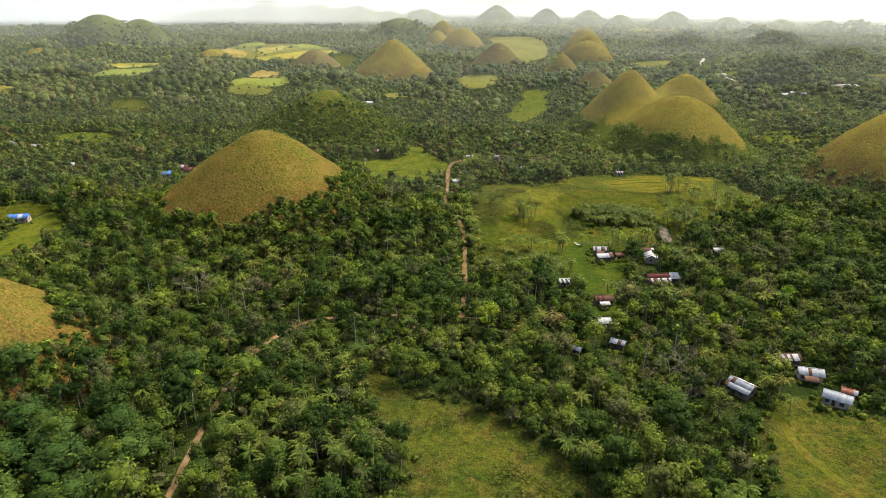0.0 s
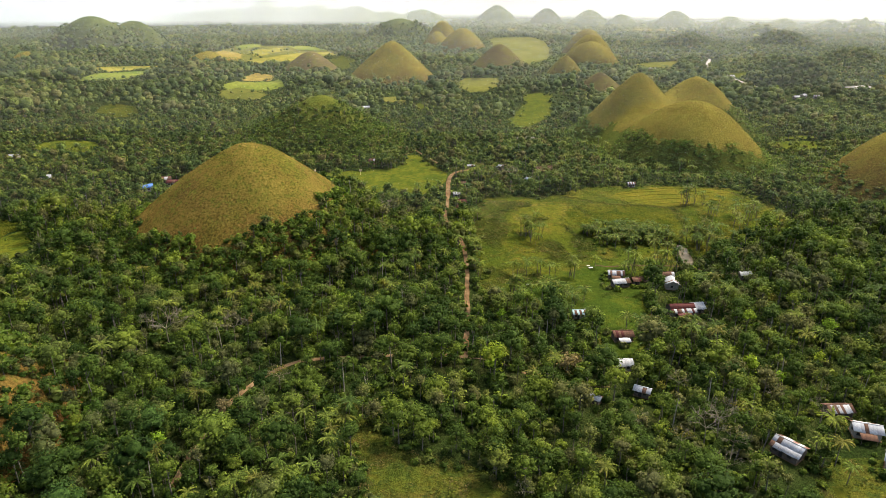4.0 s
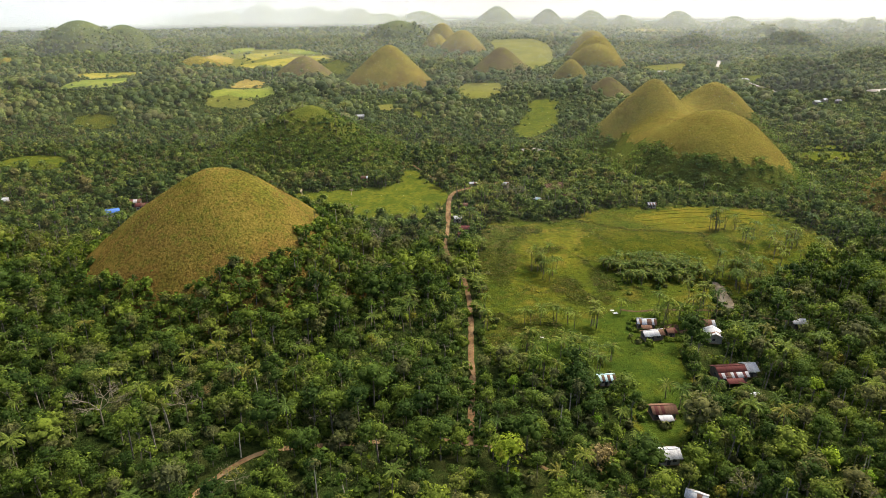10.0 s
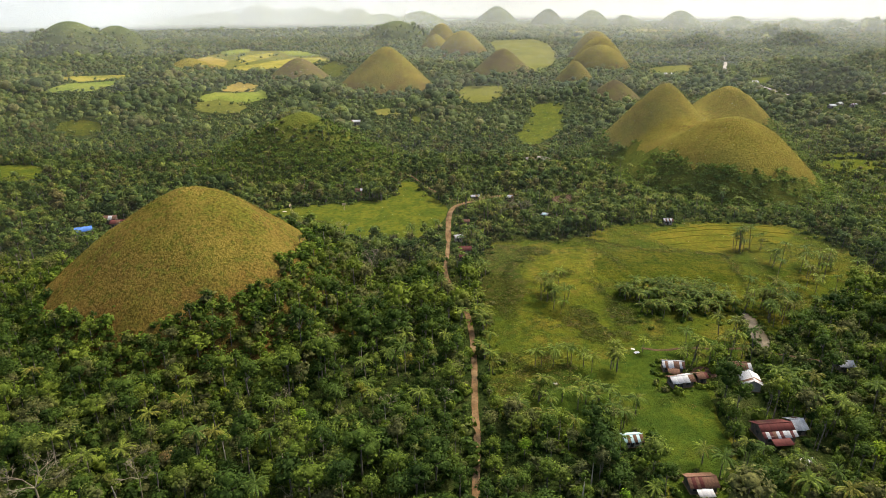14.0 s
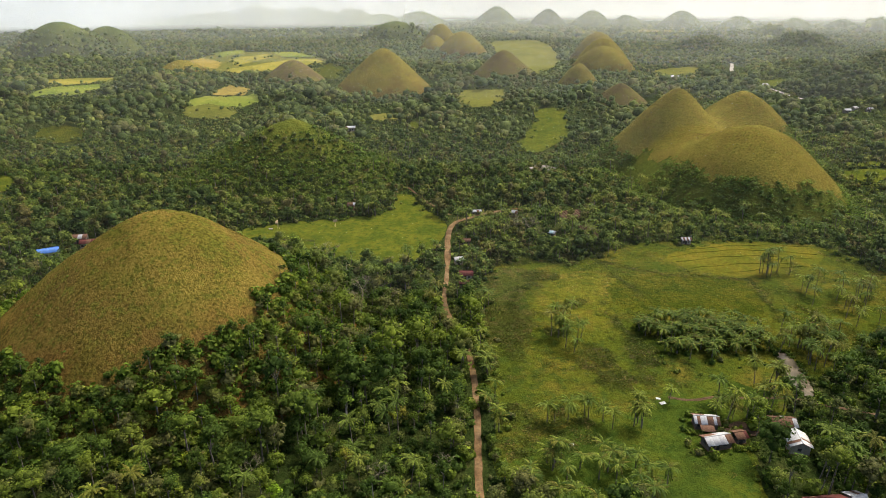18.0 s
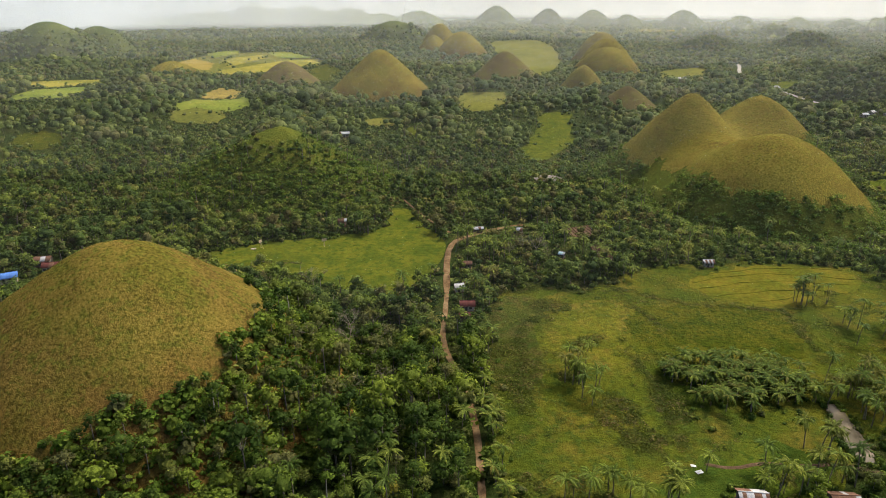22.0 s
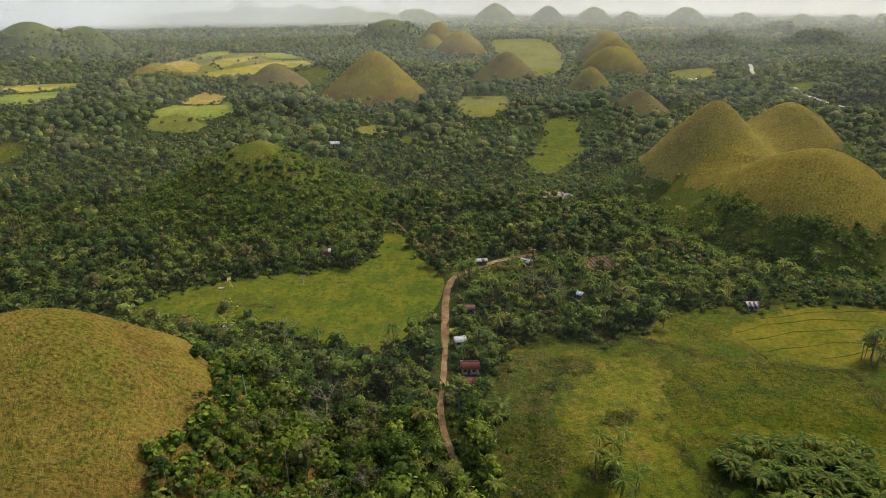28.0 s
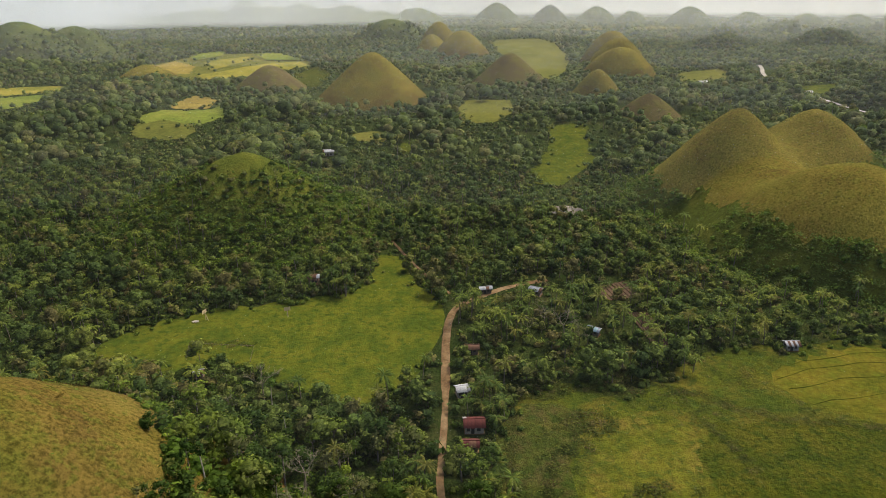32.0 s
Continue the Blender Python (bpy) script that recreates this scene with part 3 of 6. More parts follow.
FIELDS = [
    ("pasture", BIG, M_ROUGH, "rough green pasture with scrub and dry patches"),
    ("pasture", FRONT, M_ROUGH_TALL, "rough green pasture clearing between the trees"),
    ("meadow", FRONT_R, M_ROUGH_TALL, "short green meadow beside the farm houses"),
    ("meadow", MEADOW, M_MEADOW, "short bright green meadow below the woods"),
    ("rice_field", [(96, 181), (118, 195), (141, 200), (168, 195), (168, 176), (143, 168), (126, 156), (103, 167)], M_RICE, "yellow-green terraced rice field with low bunds"),
    ("grass_field", [(67, 157), (79, 162), (125, 159), (120, 126), (105, 120), (89, 133), (63, 128)], M_RICE_GREEN, "even green grass field"),
    ("pasture", [(15, 50), (20, 36), (34, 31), (46, 28), (53, 30), (52, 16), (51, 5), (58, -3), (65, 9), (72, 27), (75, 45), (77, 61), (88, 66), (97, 75), (84, 86), (66, 80), (56, 68), (40, 66), (28, 58)], M_LUSH, "lush green grass among palms and farm houses"),
    ("meadow", [(-210, 40), (-198, 66), (-206, 98), (-201, 119), (-184, 95), (-182, 77), (-180, 63), (-184, 46)], M_MEADOW, "bright green meadow beside a farm house"),
    ("meadow", [(-306, 310), (-272, 323), (-251, 290), (-273, 274)], M_MEADOW, "small bright green meadow among trees"),
    ("grass_field", [(-240, 112), (-226, 129), (-204, 123), (-203, 102), (-218, 97)], M_RICE_GREEN, "green field among trees"),
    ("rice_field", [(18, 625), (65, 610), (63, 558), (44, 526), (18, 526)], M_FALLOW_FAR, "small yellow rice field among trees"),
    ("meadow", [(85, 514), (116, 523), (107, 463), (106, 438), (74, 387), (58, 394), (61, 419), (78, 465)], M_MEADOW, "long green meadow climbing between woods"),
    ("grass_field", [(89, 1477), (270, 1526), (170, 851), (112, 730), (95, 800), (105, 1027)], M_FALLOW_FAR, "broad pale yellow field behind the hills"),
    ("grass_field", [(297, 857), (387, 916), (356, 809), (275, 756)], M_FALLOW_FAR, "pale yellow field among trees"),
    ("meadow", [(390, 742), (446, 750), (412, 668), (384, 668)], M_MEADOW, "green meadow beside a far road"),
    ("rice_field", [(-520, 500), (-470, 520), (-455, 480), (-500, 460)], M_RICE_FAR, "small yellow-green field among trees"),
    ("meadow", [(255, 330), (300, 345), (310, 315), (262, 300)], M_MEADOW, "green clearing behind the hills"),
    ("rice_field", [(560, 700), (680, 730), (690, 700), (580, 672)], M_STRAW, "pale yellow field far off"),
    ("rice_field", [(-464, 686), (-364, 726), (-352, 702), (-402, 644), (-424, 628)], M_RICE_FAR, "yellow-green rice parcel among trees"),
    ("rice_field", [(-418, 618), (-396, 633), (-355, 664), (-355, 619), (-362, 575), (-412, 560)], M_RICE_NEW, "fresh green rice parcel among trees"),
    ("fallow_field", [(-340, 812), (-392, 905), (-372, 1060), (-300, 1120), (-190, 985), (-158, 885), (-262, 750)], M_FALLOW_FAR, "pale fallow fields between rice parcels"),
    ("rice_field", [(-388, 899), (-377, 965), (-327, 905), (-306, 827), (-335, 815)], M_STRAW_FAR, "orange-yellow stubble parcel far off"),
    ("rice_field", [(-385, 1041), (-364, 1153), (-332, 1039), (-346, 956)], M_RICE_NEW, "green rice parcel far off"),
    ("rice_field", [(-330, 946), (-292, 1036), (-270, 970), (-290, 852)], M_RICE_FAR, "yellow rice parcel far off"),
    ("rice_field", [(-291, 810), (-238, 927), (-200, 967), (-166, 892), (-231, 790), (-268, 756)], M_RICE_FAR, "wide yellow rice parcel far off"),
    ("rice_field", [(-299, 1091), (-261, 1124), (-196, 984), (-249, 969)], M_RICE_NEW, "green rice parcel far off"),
    ("rice_field", [(-173, 804), (-164, 898), (-128, 815), (-124, 700), (-150, 715)], M_RICE_GREEN, "olive green field beside a cone hill"),
    ("rice_field", [(-253, 535), (-234, 569), (-222, 567), (-195, 571), (-190, 592), (-172, 545), (-198, 512), (-227, 508)], M_RICE_NEW, "fresh green rice parcel in the woods"),
    ("rice_field", [(-233, 578), (-231, 638), (-201, 614), (-196, 575), (-224, 571)], M_STRAW_FAR, "orange-yellow stubble parcel in the woods"),
    ("bare_field", [(462, 596), (505, 613), (528, 604), (486, 586)], M_ROADPALE, "pale bare earth lot far off"),
    ("rice_field", [(520, 590), (590, 600), (600, 570), (540, 566)], M_RICE_FAR, "yellow rice parcel beside a bare lot"),
    ("meadow", [(270, 352), (310, 364), (312, 350), (276, 342)], M_MEADOW, "narrow green clearing behind the hills"),
    ("meadow", [(-29, 462), (-28, 473), (-24, 478), (-18, 474), (-17, 464), (-19, 454), (-24, 452), (-27, 456)], M_MEADOW, "small grassy clearing in the woods"),
    ("meadow", [(-65, 490), (-62, 502), (-52, 508), (-40, 503), (-36, 493), (-41, 481), (-52, 479), (-61, 483)], M_FALLOW_FAR, "narrow pale clearing in the woods"),
    ("meadow", [(-234, 503), (-236, 524), (-222, 535), (-197, 526), (-184, 507), (-187, 487), (-205, 482), (-224, 490)], M_FALLOW_FAR, "olive green clearing among far trees"),
    ("meadow", [(-328, 433), (-334, 454), (-324, 466), (-302, 457), (-288, 438), (-287, 419), (-301, 414), (-317, 421)], M_RICE_GREEN, "small green clearing among trees"),
    ("meadow", [(-306, 298), (-308, 315), (-295, 324), (-272, 319), (-260, 304), (-262, 288), (-279, 284), (-296, 289)], M_MEADOW, "bright green clearing among trees"),
    ("grass_patch", [(38, 158), (50, 163), (62, 166), (69, 158), (65, 146), (62, 130), (60, 118), (55, 112), (46, 116), (39, 121), (32, 134), (35, 146)], M_OLIVE, "grazed olive-yellow grass in the middle of the pasture"),
    ("grass_patch", [(17, 164), (28, 170), (37, 168), (37, 158), (34, 146), (31, 134), (33, 122), (30, 108), (14, 106), (14, 137)], M_BROWN_ROUGH, "brownish rough grass between the road and the pasture"),
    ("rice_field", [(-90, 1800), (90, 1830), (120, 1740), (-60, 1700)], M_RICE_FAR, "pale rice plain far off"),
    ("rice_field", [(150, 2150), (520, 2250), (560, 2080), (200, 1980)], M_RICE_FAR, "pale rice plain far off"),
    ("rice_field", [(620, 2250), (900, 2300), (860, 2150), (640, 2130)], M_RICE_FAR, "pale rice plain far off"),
]
for fi, (name, poly, mat, label) in enumerate(FIELDS):
    out = ragged(poly)
    bm = bmesh.new()
    vs = [bm.verts.new((x, y, 0)) for x, y in out]
    bm.faces.new(vs)
    bmesh.ops.triangulate(bm, faces=bm.faces[:])
    if out[0][1] > 350:
        bmesh.ops.subdivide_edges(bm, edges=bm.edges[:], cuts=3, use_grid_fill=True)
    lift = 0.072 + 0.004 * (fi % 2) if name == "grass_patch" else 0.3 if name == "fallow_field" else 0.06 + 0.006 * fi if out[0][1] < 350 else (0.45 + 0.03 * (fi % 6) if out[0][1] < 1000 else 1.6)
    for v in bm.verts:
        v.co.z = float(low_ground(v.co.x, v.co.y)) + lift
    bmesh.ops.recalc_face_normals(bm, faces=bm.faces)
    tagged(part(name, bm, mat), label, "field", kind="structure")

# ---- roads and tracks ----
MAIN = [(9, 30), (9, 44), (10, 64), (10, 89), (8, 108), (4, 120), (1, 136), (2, 150), (3, 172), (3, 199), (4, 217), (7, 229), (16, 237), (29, 247), (44, 252)]
SOUTH = [(9, 30), (8, 15), (7, 0)]
WEST = [(7, 0), (-2, 2), (-24, 0), (-43, -2), (-50, -8), (-57, -20), (-61, -36), (-61, -60), (-61, -69), (-60, -90), (-60, -120)]
EASTPATH = [(7, 0), (17, -2), (22, -7), (31, -14), (48, -16)]
UPTRACK = [(5, 240), (-8, 264), (-22, 300)]
FARMTRACK = [(64, 75), (70, 73), (78, 75.5), (88, 74), (97, 75), (106, 71), (120, 66)]
YARDTRACK = [(90, -56), (88, -70), (94, -86), (96, -104)]
FARROAD = [(385, 770), (400, 830), (428, 890), (450, 945)]
FARROAD_2 = [(372, 690), (366, 650), (357, 580), (372, 548)]
ROADS = [("dirt_road", MAIN, 1.8, M_DIRT, "straight narrow dirt road between trees and pasture"), ("dirt_road", SOUTH, 1.8, M_DIRT, "narrow dirt road under trees"),
         ("footpath", WEST, 1.6, M_DIRT, "pale earth path winding through woods"), ("footpath", EASTPATH, 0.9, M_DIRT, "earth path towards the houses"),
         ("footpath", UPTRACK, 1.3, M_DIRT, "worn track along the meadow's edge"), ("farm_track", FARMTRACK, 1.1, M_TILLED, "muddy farm track past the pond"),
         ("footpath", YARDTRACK, 2.2, M_STRAW, "worn path across a short meadow"), ("gravel_road", FARROAD, 4.6, M_ROADPALE, "pale gravel road far off"),
         ("gravel_road", FARROAD_2, 4.6, M_ROADPALE, "pale road bend far off")]
rng = np.random.default_rng(5)
for name, line, wide, mat, label in ROADS:
    pts = eased(line, 3)
    bm = bmesh.new()
    last = None
    for a, (x, y) in enumerate(pts):
        x0, y0 = pts[max(a - 1, 0)]
        x1, y1 = pts[min(a + 1, len(pts) - 1)]
        d = math.hypot(x1 - x0, y1 - y0)
        nx, ny = -(y1 - y0) / d, (x1 - x0) / d
        z = float(low_ground(x, y)) + (0.15 if y < 350 else 2.4)
        wl_, wr_ = wide / 2 * rng.uniform(0.9, 1.12, 2) * (1.45 if line is MAIN and y > 175 else 1.0)
        row = [bm.verts.new((x + nx * wl_, y + ny * wl_, z - 0.03)), bm.verts.new((x, y, z + 0.05)), bm.verts.new((x - nx * wr_, y - ny * wr_, z - 0.03))]
        if last:
            for c in (0, 1):
                bm.faces.new((last[c], row[c], row[c + 1], last[c + 1]))
        last = row
    bmesh.ops.recalc_face_normals(bm, faces=bm.faces)
    tagged(part(name, bm, mat), label, "road", kind="structure")

# ---- ponds ----
PONDS = [[(105.5, 99), (110, 98.5), (108.5, 88), (107, 78), (103.5, 73), (101, 78.5), (104, 88)], [(58, 347), (72, 350), (79, 340), (68, 331), (58, 337)]]
for poly in PONDS:
    bm = bmesh.new()
    bm.faces.new([bm.verts.new((x, y, 0.42)) for x, y in rounded(poly, 1)])
    bmesh.ops.recalc_face_normals(bm, faces=bm.faces)
    tagged(part("pond", bm, M_WATER if poly[0][1] < 200 else M_MUD), "small pond of still muddy water", "pond", kind="structure")

# ---- tilled plots with raised beds ----
for quad in ([(61, 245), (74, 250), (77, 236), (63, 233)], [(68, 223), (75, 224), (76, 200), (70, 199)]):
    bm = bmesh.new()
    bm.faces.new([bm.verts.new((x, y, 0.30)) for x, y in quad])
    (ax, ay), (bx, by), (cx, cy), (dx, dy) = quad
    for u in np.linspace(0.06, 0.94, 8):
        p, q = (ax + u * (bx - ax), ay + u * (by - ay)), (dx + u * (cx - dx), dy + u * (cy - dy))
        box(bm, (p[0] + q[0]) / 2, (p[1] + q[1]) / 2, 0.2, 0.7, math.dist(p, q), 0.35, math.degrees(math.atan2(q[1] - p[1], q[0] - p[0])) - 90, 0.12)
    bmesh.ops.recalc_face_normals(bm, faces=bm.faces)
    tagged(part("tilled_plot", bm, M_TILLED), "brown tilled garden plot in raised rows", "plot", kind="structure")

# bare muddy yard behind the farm houses
bm = bmesh.new()
bm.faces.new([bm.verts.new((78.5 + 4.6 * math.cos(a * 0.5236) + 0.5 * math.sin(a * 3.1), 60.5 + 3.0 * math.sin(a * 0.5236) + 0.4 * math.cos(a * 2.3), 0.2)) for a in range(12)])
tagged(part("yard", bm, M_TILLED), "bare muddy yard between farm houses", "yard", kind="structure")

# low bunds across the rice terraces
for u, (x0, y0, n_, bow) in enumerate(((104, 168, 9, 5.0), (101, 175, 11, 6.0), (100, 181, 12, 6.5), (107, 188, 11, 5.0), (118, 163, 7, 4.0))):
    bm = bmesh.new()
    tube(bm, [(x0 + k * 6, y0 + bow * math.sin(k * 0.30) + 0.6 * math.sin(k * 1.9 + u * 2) + k * (0.1 + 0.12 * u), 0.13) for k in range(n_)], [0.10 + 0.05 * math.sin(k * 1.7 + u) for k in range(n_)], 5)
    tagged(part("field_bund", bm, M_MEADOW), "low earth bund across a rice field", "bund", kind="structure")

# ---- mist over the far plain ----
# thin upright sheets put in for the air's haze, each a little of what it holds
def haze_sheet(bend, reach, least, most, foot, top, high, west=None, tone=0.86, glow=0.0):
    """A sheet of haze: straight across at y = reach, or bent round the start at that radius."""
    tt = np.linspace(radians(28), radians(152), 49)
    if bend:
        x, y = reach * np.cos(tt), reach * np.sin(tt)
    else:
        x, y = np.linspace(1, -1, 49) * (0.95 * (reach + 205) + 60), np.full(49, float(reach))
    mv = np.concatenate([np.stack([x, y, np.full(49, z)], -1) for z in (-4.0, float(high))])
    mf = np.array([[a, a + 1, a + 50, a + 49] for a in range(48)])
    tagged(new("mist_sheet", quads("mist_sheet", mv, mf, [mist(least, most, foot, top, west, tone, glow)])), "thin pale sheet standing in for mist and haze", "mist", kind="structure")


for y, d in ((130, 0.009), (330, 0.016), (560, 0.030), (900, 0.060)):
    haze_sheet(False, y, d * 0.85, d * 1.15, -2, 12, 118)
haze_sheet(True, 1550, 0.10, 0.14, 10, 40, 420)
# the bank that fills the low ground in the north-west, and the sky's foot, both with an added glow
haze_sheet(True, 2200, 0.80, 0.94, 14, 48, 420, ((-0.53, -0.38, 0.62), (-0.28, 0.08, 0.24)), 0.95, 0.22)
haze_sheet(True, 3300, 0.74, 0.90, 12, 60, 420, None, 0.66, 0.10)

# ---- houses ----
# x, y, turn, length, depth, wall height, sheets of the south slope, of the north slope, walls, lean-to, label
# sheets: T bare tin, G weathered tin, R red, U rusty, B blue, C pale teal; a slash parts an upper from a lower row
HOUSES = [
    (84.3, 30.5, 6, 9.6, 7.4, 2.4, "RRRRRRRRRR/RTRTTRTTRT", "RRRRUR", M_WALL_WOOD, "R", "farm house with a dark red roof and bare tin stripes"),
    (91.3, 33.0, 8, 3.2, 5.4, 2.2, "TTT", "TGT", M_WALL_WOOD, "", "small annex with a bright tin roof beside a farm house"),
    (58.8, 12.0, 4, 7.0, 4.6, 2.2, "URURUGUU", "UUU", M_WALL_WOOD, "G", "small farm house with a rusty tin roof"),
    (54.3, -6.0, 6, 5.4, 4.2, 2.3, "T", "T", M_WALL, "", "small house with a bright tin roof"),
    (56.0, -20.0, -28, 4.6, 2.8, 2.1, "TTGT", "GTG", M_WALL_WOOD, "", "shack with a patched bright tin roof"),
    (42.2, -23.6, -34, 2.7, 2.3, 1.8, "T", "T", M_WALL_WOOD, "", "small shed with a bright tin roof"),
    (47.5, 27.5, 6, 4.8, 3.4, 2.1, "CUCGCU", "CC", M_WALL, "", "small house with a pale teal roof under palms"),
    (88.6, 53.0, 80, 6.2, 5.2, 2.7, "T", "T", M_WALL, "", "white-walled house with a broad bright tin roof"),
    (88.8, 60.8, -4, 6.2, 4.4, 2.4, "UUUUUT", "UUGUUU", M_WALL_WOOD, "", "low farm house with a brown tin roof"),
    (69.3, 62.0, -6, 6.6, 4.2, 2.2, "TTTTUUGU", "TTTUUU", M_WALL_WOOD, "U", "farm house with a half bare, half rusty tin roof"),
    (69.0, 54.0, 12, 7.4, 4.0, 2.2, "GTGTGTUU", "GTGUUU", M_WALL_WOOD, "", "long farm house with a striped tin roof, rusty at one end"),
    (75.5, 56.0, 12, 2.8, 3.2, 2.0, "UUR", "UU", M_WALL_WOOD, "", "low rusty-roofed shed beside a farm house"),
    (113, 198, 0, 4.4, 3.4, 2.2, "GUGUGG", "GUG", M_WALL, "", "house with a patched tin roof at the wood's edge"),
    (7.6, 173.5, 14, 3.6, 3.4, 2.4, "TTTG", "TT", M_WALL, "", "small roadside house with a bright tin roof"),
    (10.2, 158.0, 2, 5.6, 4.4, 2.4, "R", "RRRRRT", M_WALL, "", "roadside house with a dark red roof"),
    (9.0, 150.2, 0, 4.0, 3.0, 2.0, "RUR", "RR", M_WALL_WOOD, "", "low red-roofed shed by the road"),
    (11.3, 196.5, 0, 4.6, 3.2, 2.3, "UUUU", "TTTT", M_WALL_WOOD, "", "small roadside hut with a brown and white roof"),
    (-48.2, 250.0, 3, 4.4, 3.6, 3.2, "UUTT", "TTT", M_BRICK, "", "small brick-red hut at the meadow's edge"),
    (-171.6, 182.5, 30, 9, 5.5, 2.6, "B", "B", M_WALL, "", "long house with a bright blue roof"),
    (-207, 97, 12, 10, 5.5, 2.7, "BBBBBTTBBB", "B", M_WALL, "", "house with a bright blue roof in a meadow"),
    (84.6, -44.6, -52, 7.4, 6.4, 2.3, "GGTTGTG/GTGTTTT", "UTUGTU", M_WALL_WOOD, "", "large shack with a grey and white patched tin roof"),
    (108.6, -50.0, -36, 7.4, 4.6, 2.6, "TGTTGTTT", "TTGT", M_WALL, "", "white-walled house with a pale tin roof at the meadow"),
    (114.0, -46.5, -30, 3.6, 2.6, 2.0, "OOT", "OO", M_WALL_WOOD, "", "small shed with an orange-red roof"),
    (108.0, -37.2, -16, 7.2, 4.6, 2.5, "TTGTTTGT", "TTT", M_WALL, "U", "house with a broad bright tin roof and a rusty lean-to"),
    (105.8, -28.6, 4, 7.2, 4.4, 2.3, "UGGTUTTU", "UUU", M_WALL_WOOD, "", "farm house with a weathered rusty tin roof"),
    (86.5, 18.6, 20, 2.6, 2.2, 1.9, "TT", "T", M_WALL_WOOD, "", "tiny shed with a bright tin roof under trees"),
    (-75, 451, 10, 8, 5, 3.0, "T", "T", M_WALL, "", "white house in the woods"),
    (-84, 470, 0, 6, 4, 3.0, "TG", "T", M_WALL, "", "small white house in the woods"),
    (365, 665, 10, 16, 8, 4.0, "T", "T", M_WALL, "", "long pale building beside a far road"),
    (289, 735, 10, 12, 8, 4.0, "T", "T", M_WALL, "", "pale building among far trees"),
    (378, 521, 10, 7, 5, 2.6, "T", "T", M_WALL, "", "pale-roofed village house among far trees"),
    (391, 531, 30, 6, 5, 2.6, "TG", "T", M_WALL, "", "pale-roofed village house among far trees"),
    (402, 526, -10, 6, 5, 2.6, "GTG", "T", M_WALL, "", "grey-roofed village house among far trees"),
    (370, 540, 0, 6, 5, 2.6, "T", "T", M_WALL, "", "pale-roofed village house among far trees"),
    (-167, 200, 12, 7, 5, 2.8, "UGU", "U", M_WALL_WOOD, "", "dark rusty-roofed house behind the great hill"),
    (-241, 203, 20, 7, 5, 2.6, "T", "T", M_WALL, "", "house with a bright tin roof among trees"),
    (-160, 194, 10, 7, 5, 2.6, "RUR", "R", M_WALL, "", "house with a dark red roof among trees"),
    (-294, 257, 0, 7, 5, 2.6, "TGT", "T", M_WALL, "", "house with a tin roof among trees"),
    (-318, 265, 0, 7, 5, 2.6, "T", "T", M_WALL, "", "house with a tin roof among trees"),
    (18.6, 240.5, 8, 5, 2.4, 2.2, "GGUG", "G", M_WALL_WOOD, "", "low open shed beside the road's bend"),
    (37.5, 239, -28, 5, 3.6, 2.3, "GTGGU", "G", M_WALL_WOOD, "", "patched hut among trees by the road"),
    (52.5, 208, -34, 4.4, 2.8, 2.2, "GCG", "G", M_WALL_WOOD, "", "small hut with a pale roof among trees"),
    (-70, 183.5, 10, 2.6, 2.0, 2.0, "T", "T", M_WALL_WOOD, "", "small shed with a bright tin roof by the meadow"),
    (121, 62, 0, 4.5, 3.6, 2.3, "TGT", "T", M_WALL_WOOD, "", "house with a tin roof half hidden in trees"),
]
SHEETS = {"T": M_TIN, "G": M_TIN_GREY, "R": M_TIN_RED, "U": M_TIN_RUST, "B": M_TIN_BLUE, "C": M_TIN_TEAL, "O": M_TIN_ORANGE}
sheet_mesh = {}


def roof_sheet(wide, deep, mat):
    """A corrugated roofing sheet, lying along y from the ridge down."""
    key = (round(wide, 2), round(deep, 2), mat.name)
    if key not in sheet_mesh:
        vs, fs = [], []
        ribs = 4
        for a in range(ribs * 2 + 1):
            x, z = (a / (ribs * 2) - 0.5) * key[0], 0.03 * (a % 2)
            vs += [(x, 0, z), (x, -key[1], z), (x, 0, z - 0.03), (x, -key[1], z - 0.03)]
        for a in range(ribs * 2):
            o = a * 4
            fs += [(o, o + 1, o + 5, o + 4), (o + 2, o + 6, o + 7, o + 3), (o + 1, o + 3, o + 7, o + 5)]
        sheet_mesh[key] = quads("roof_sheet", vs, fs, [mat])
    return sheet_mesh[key]


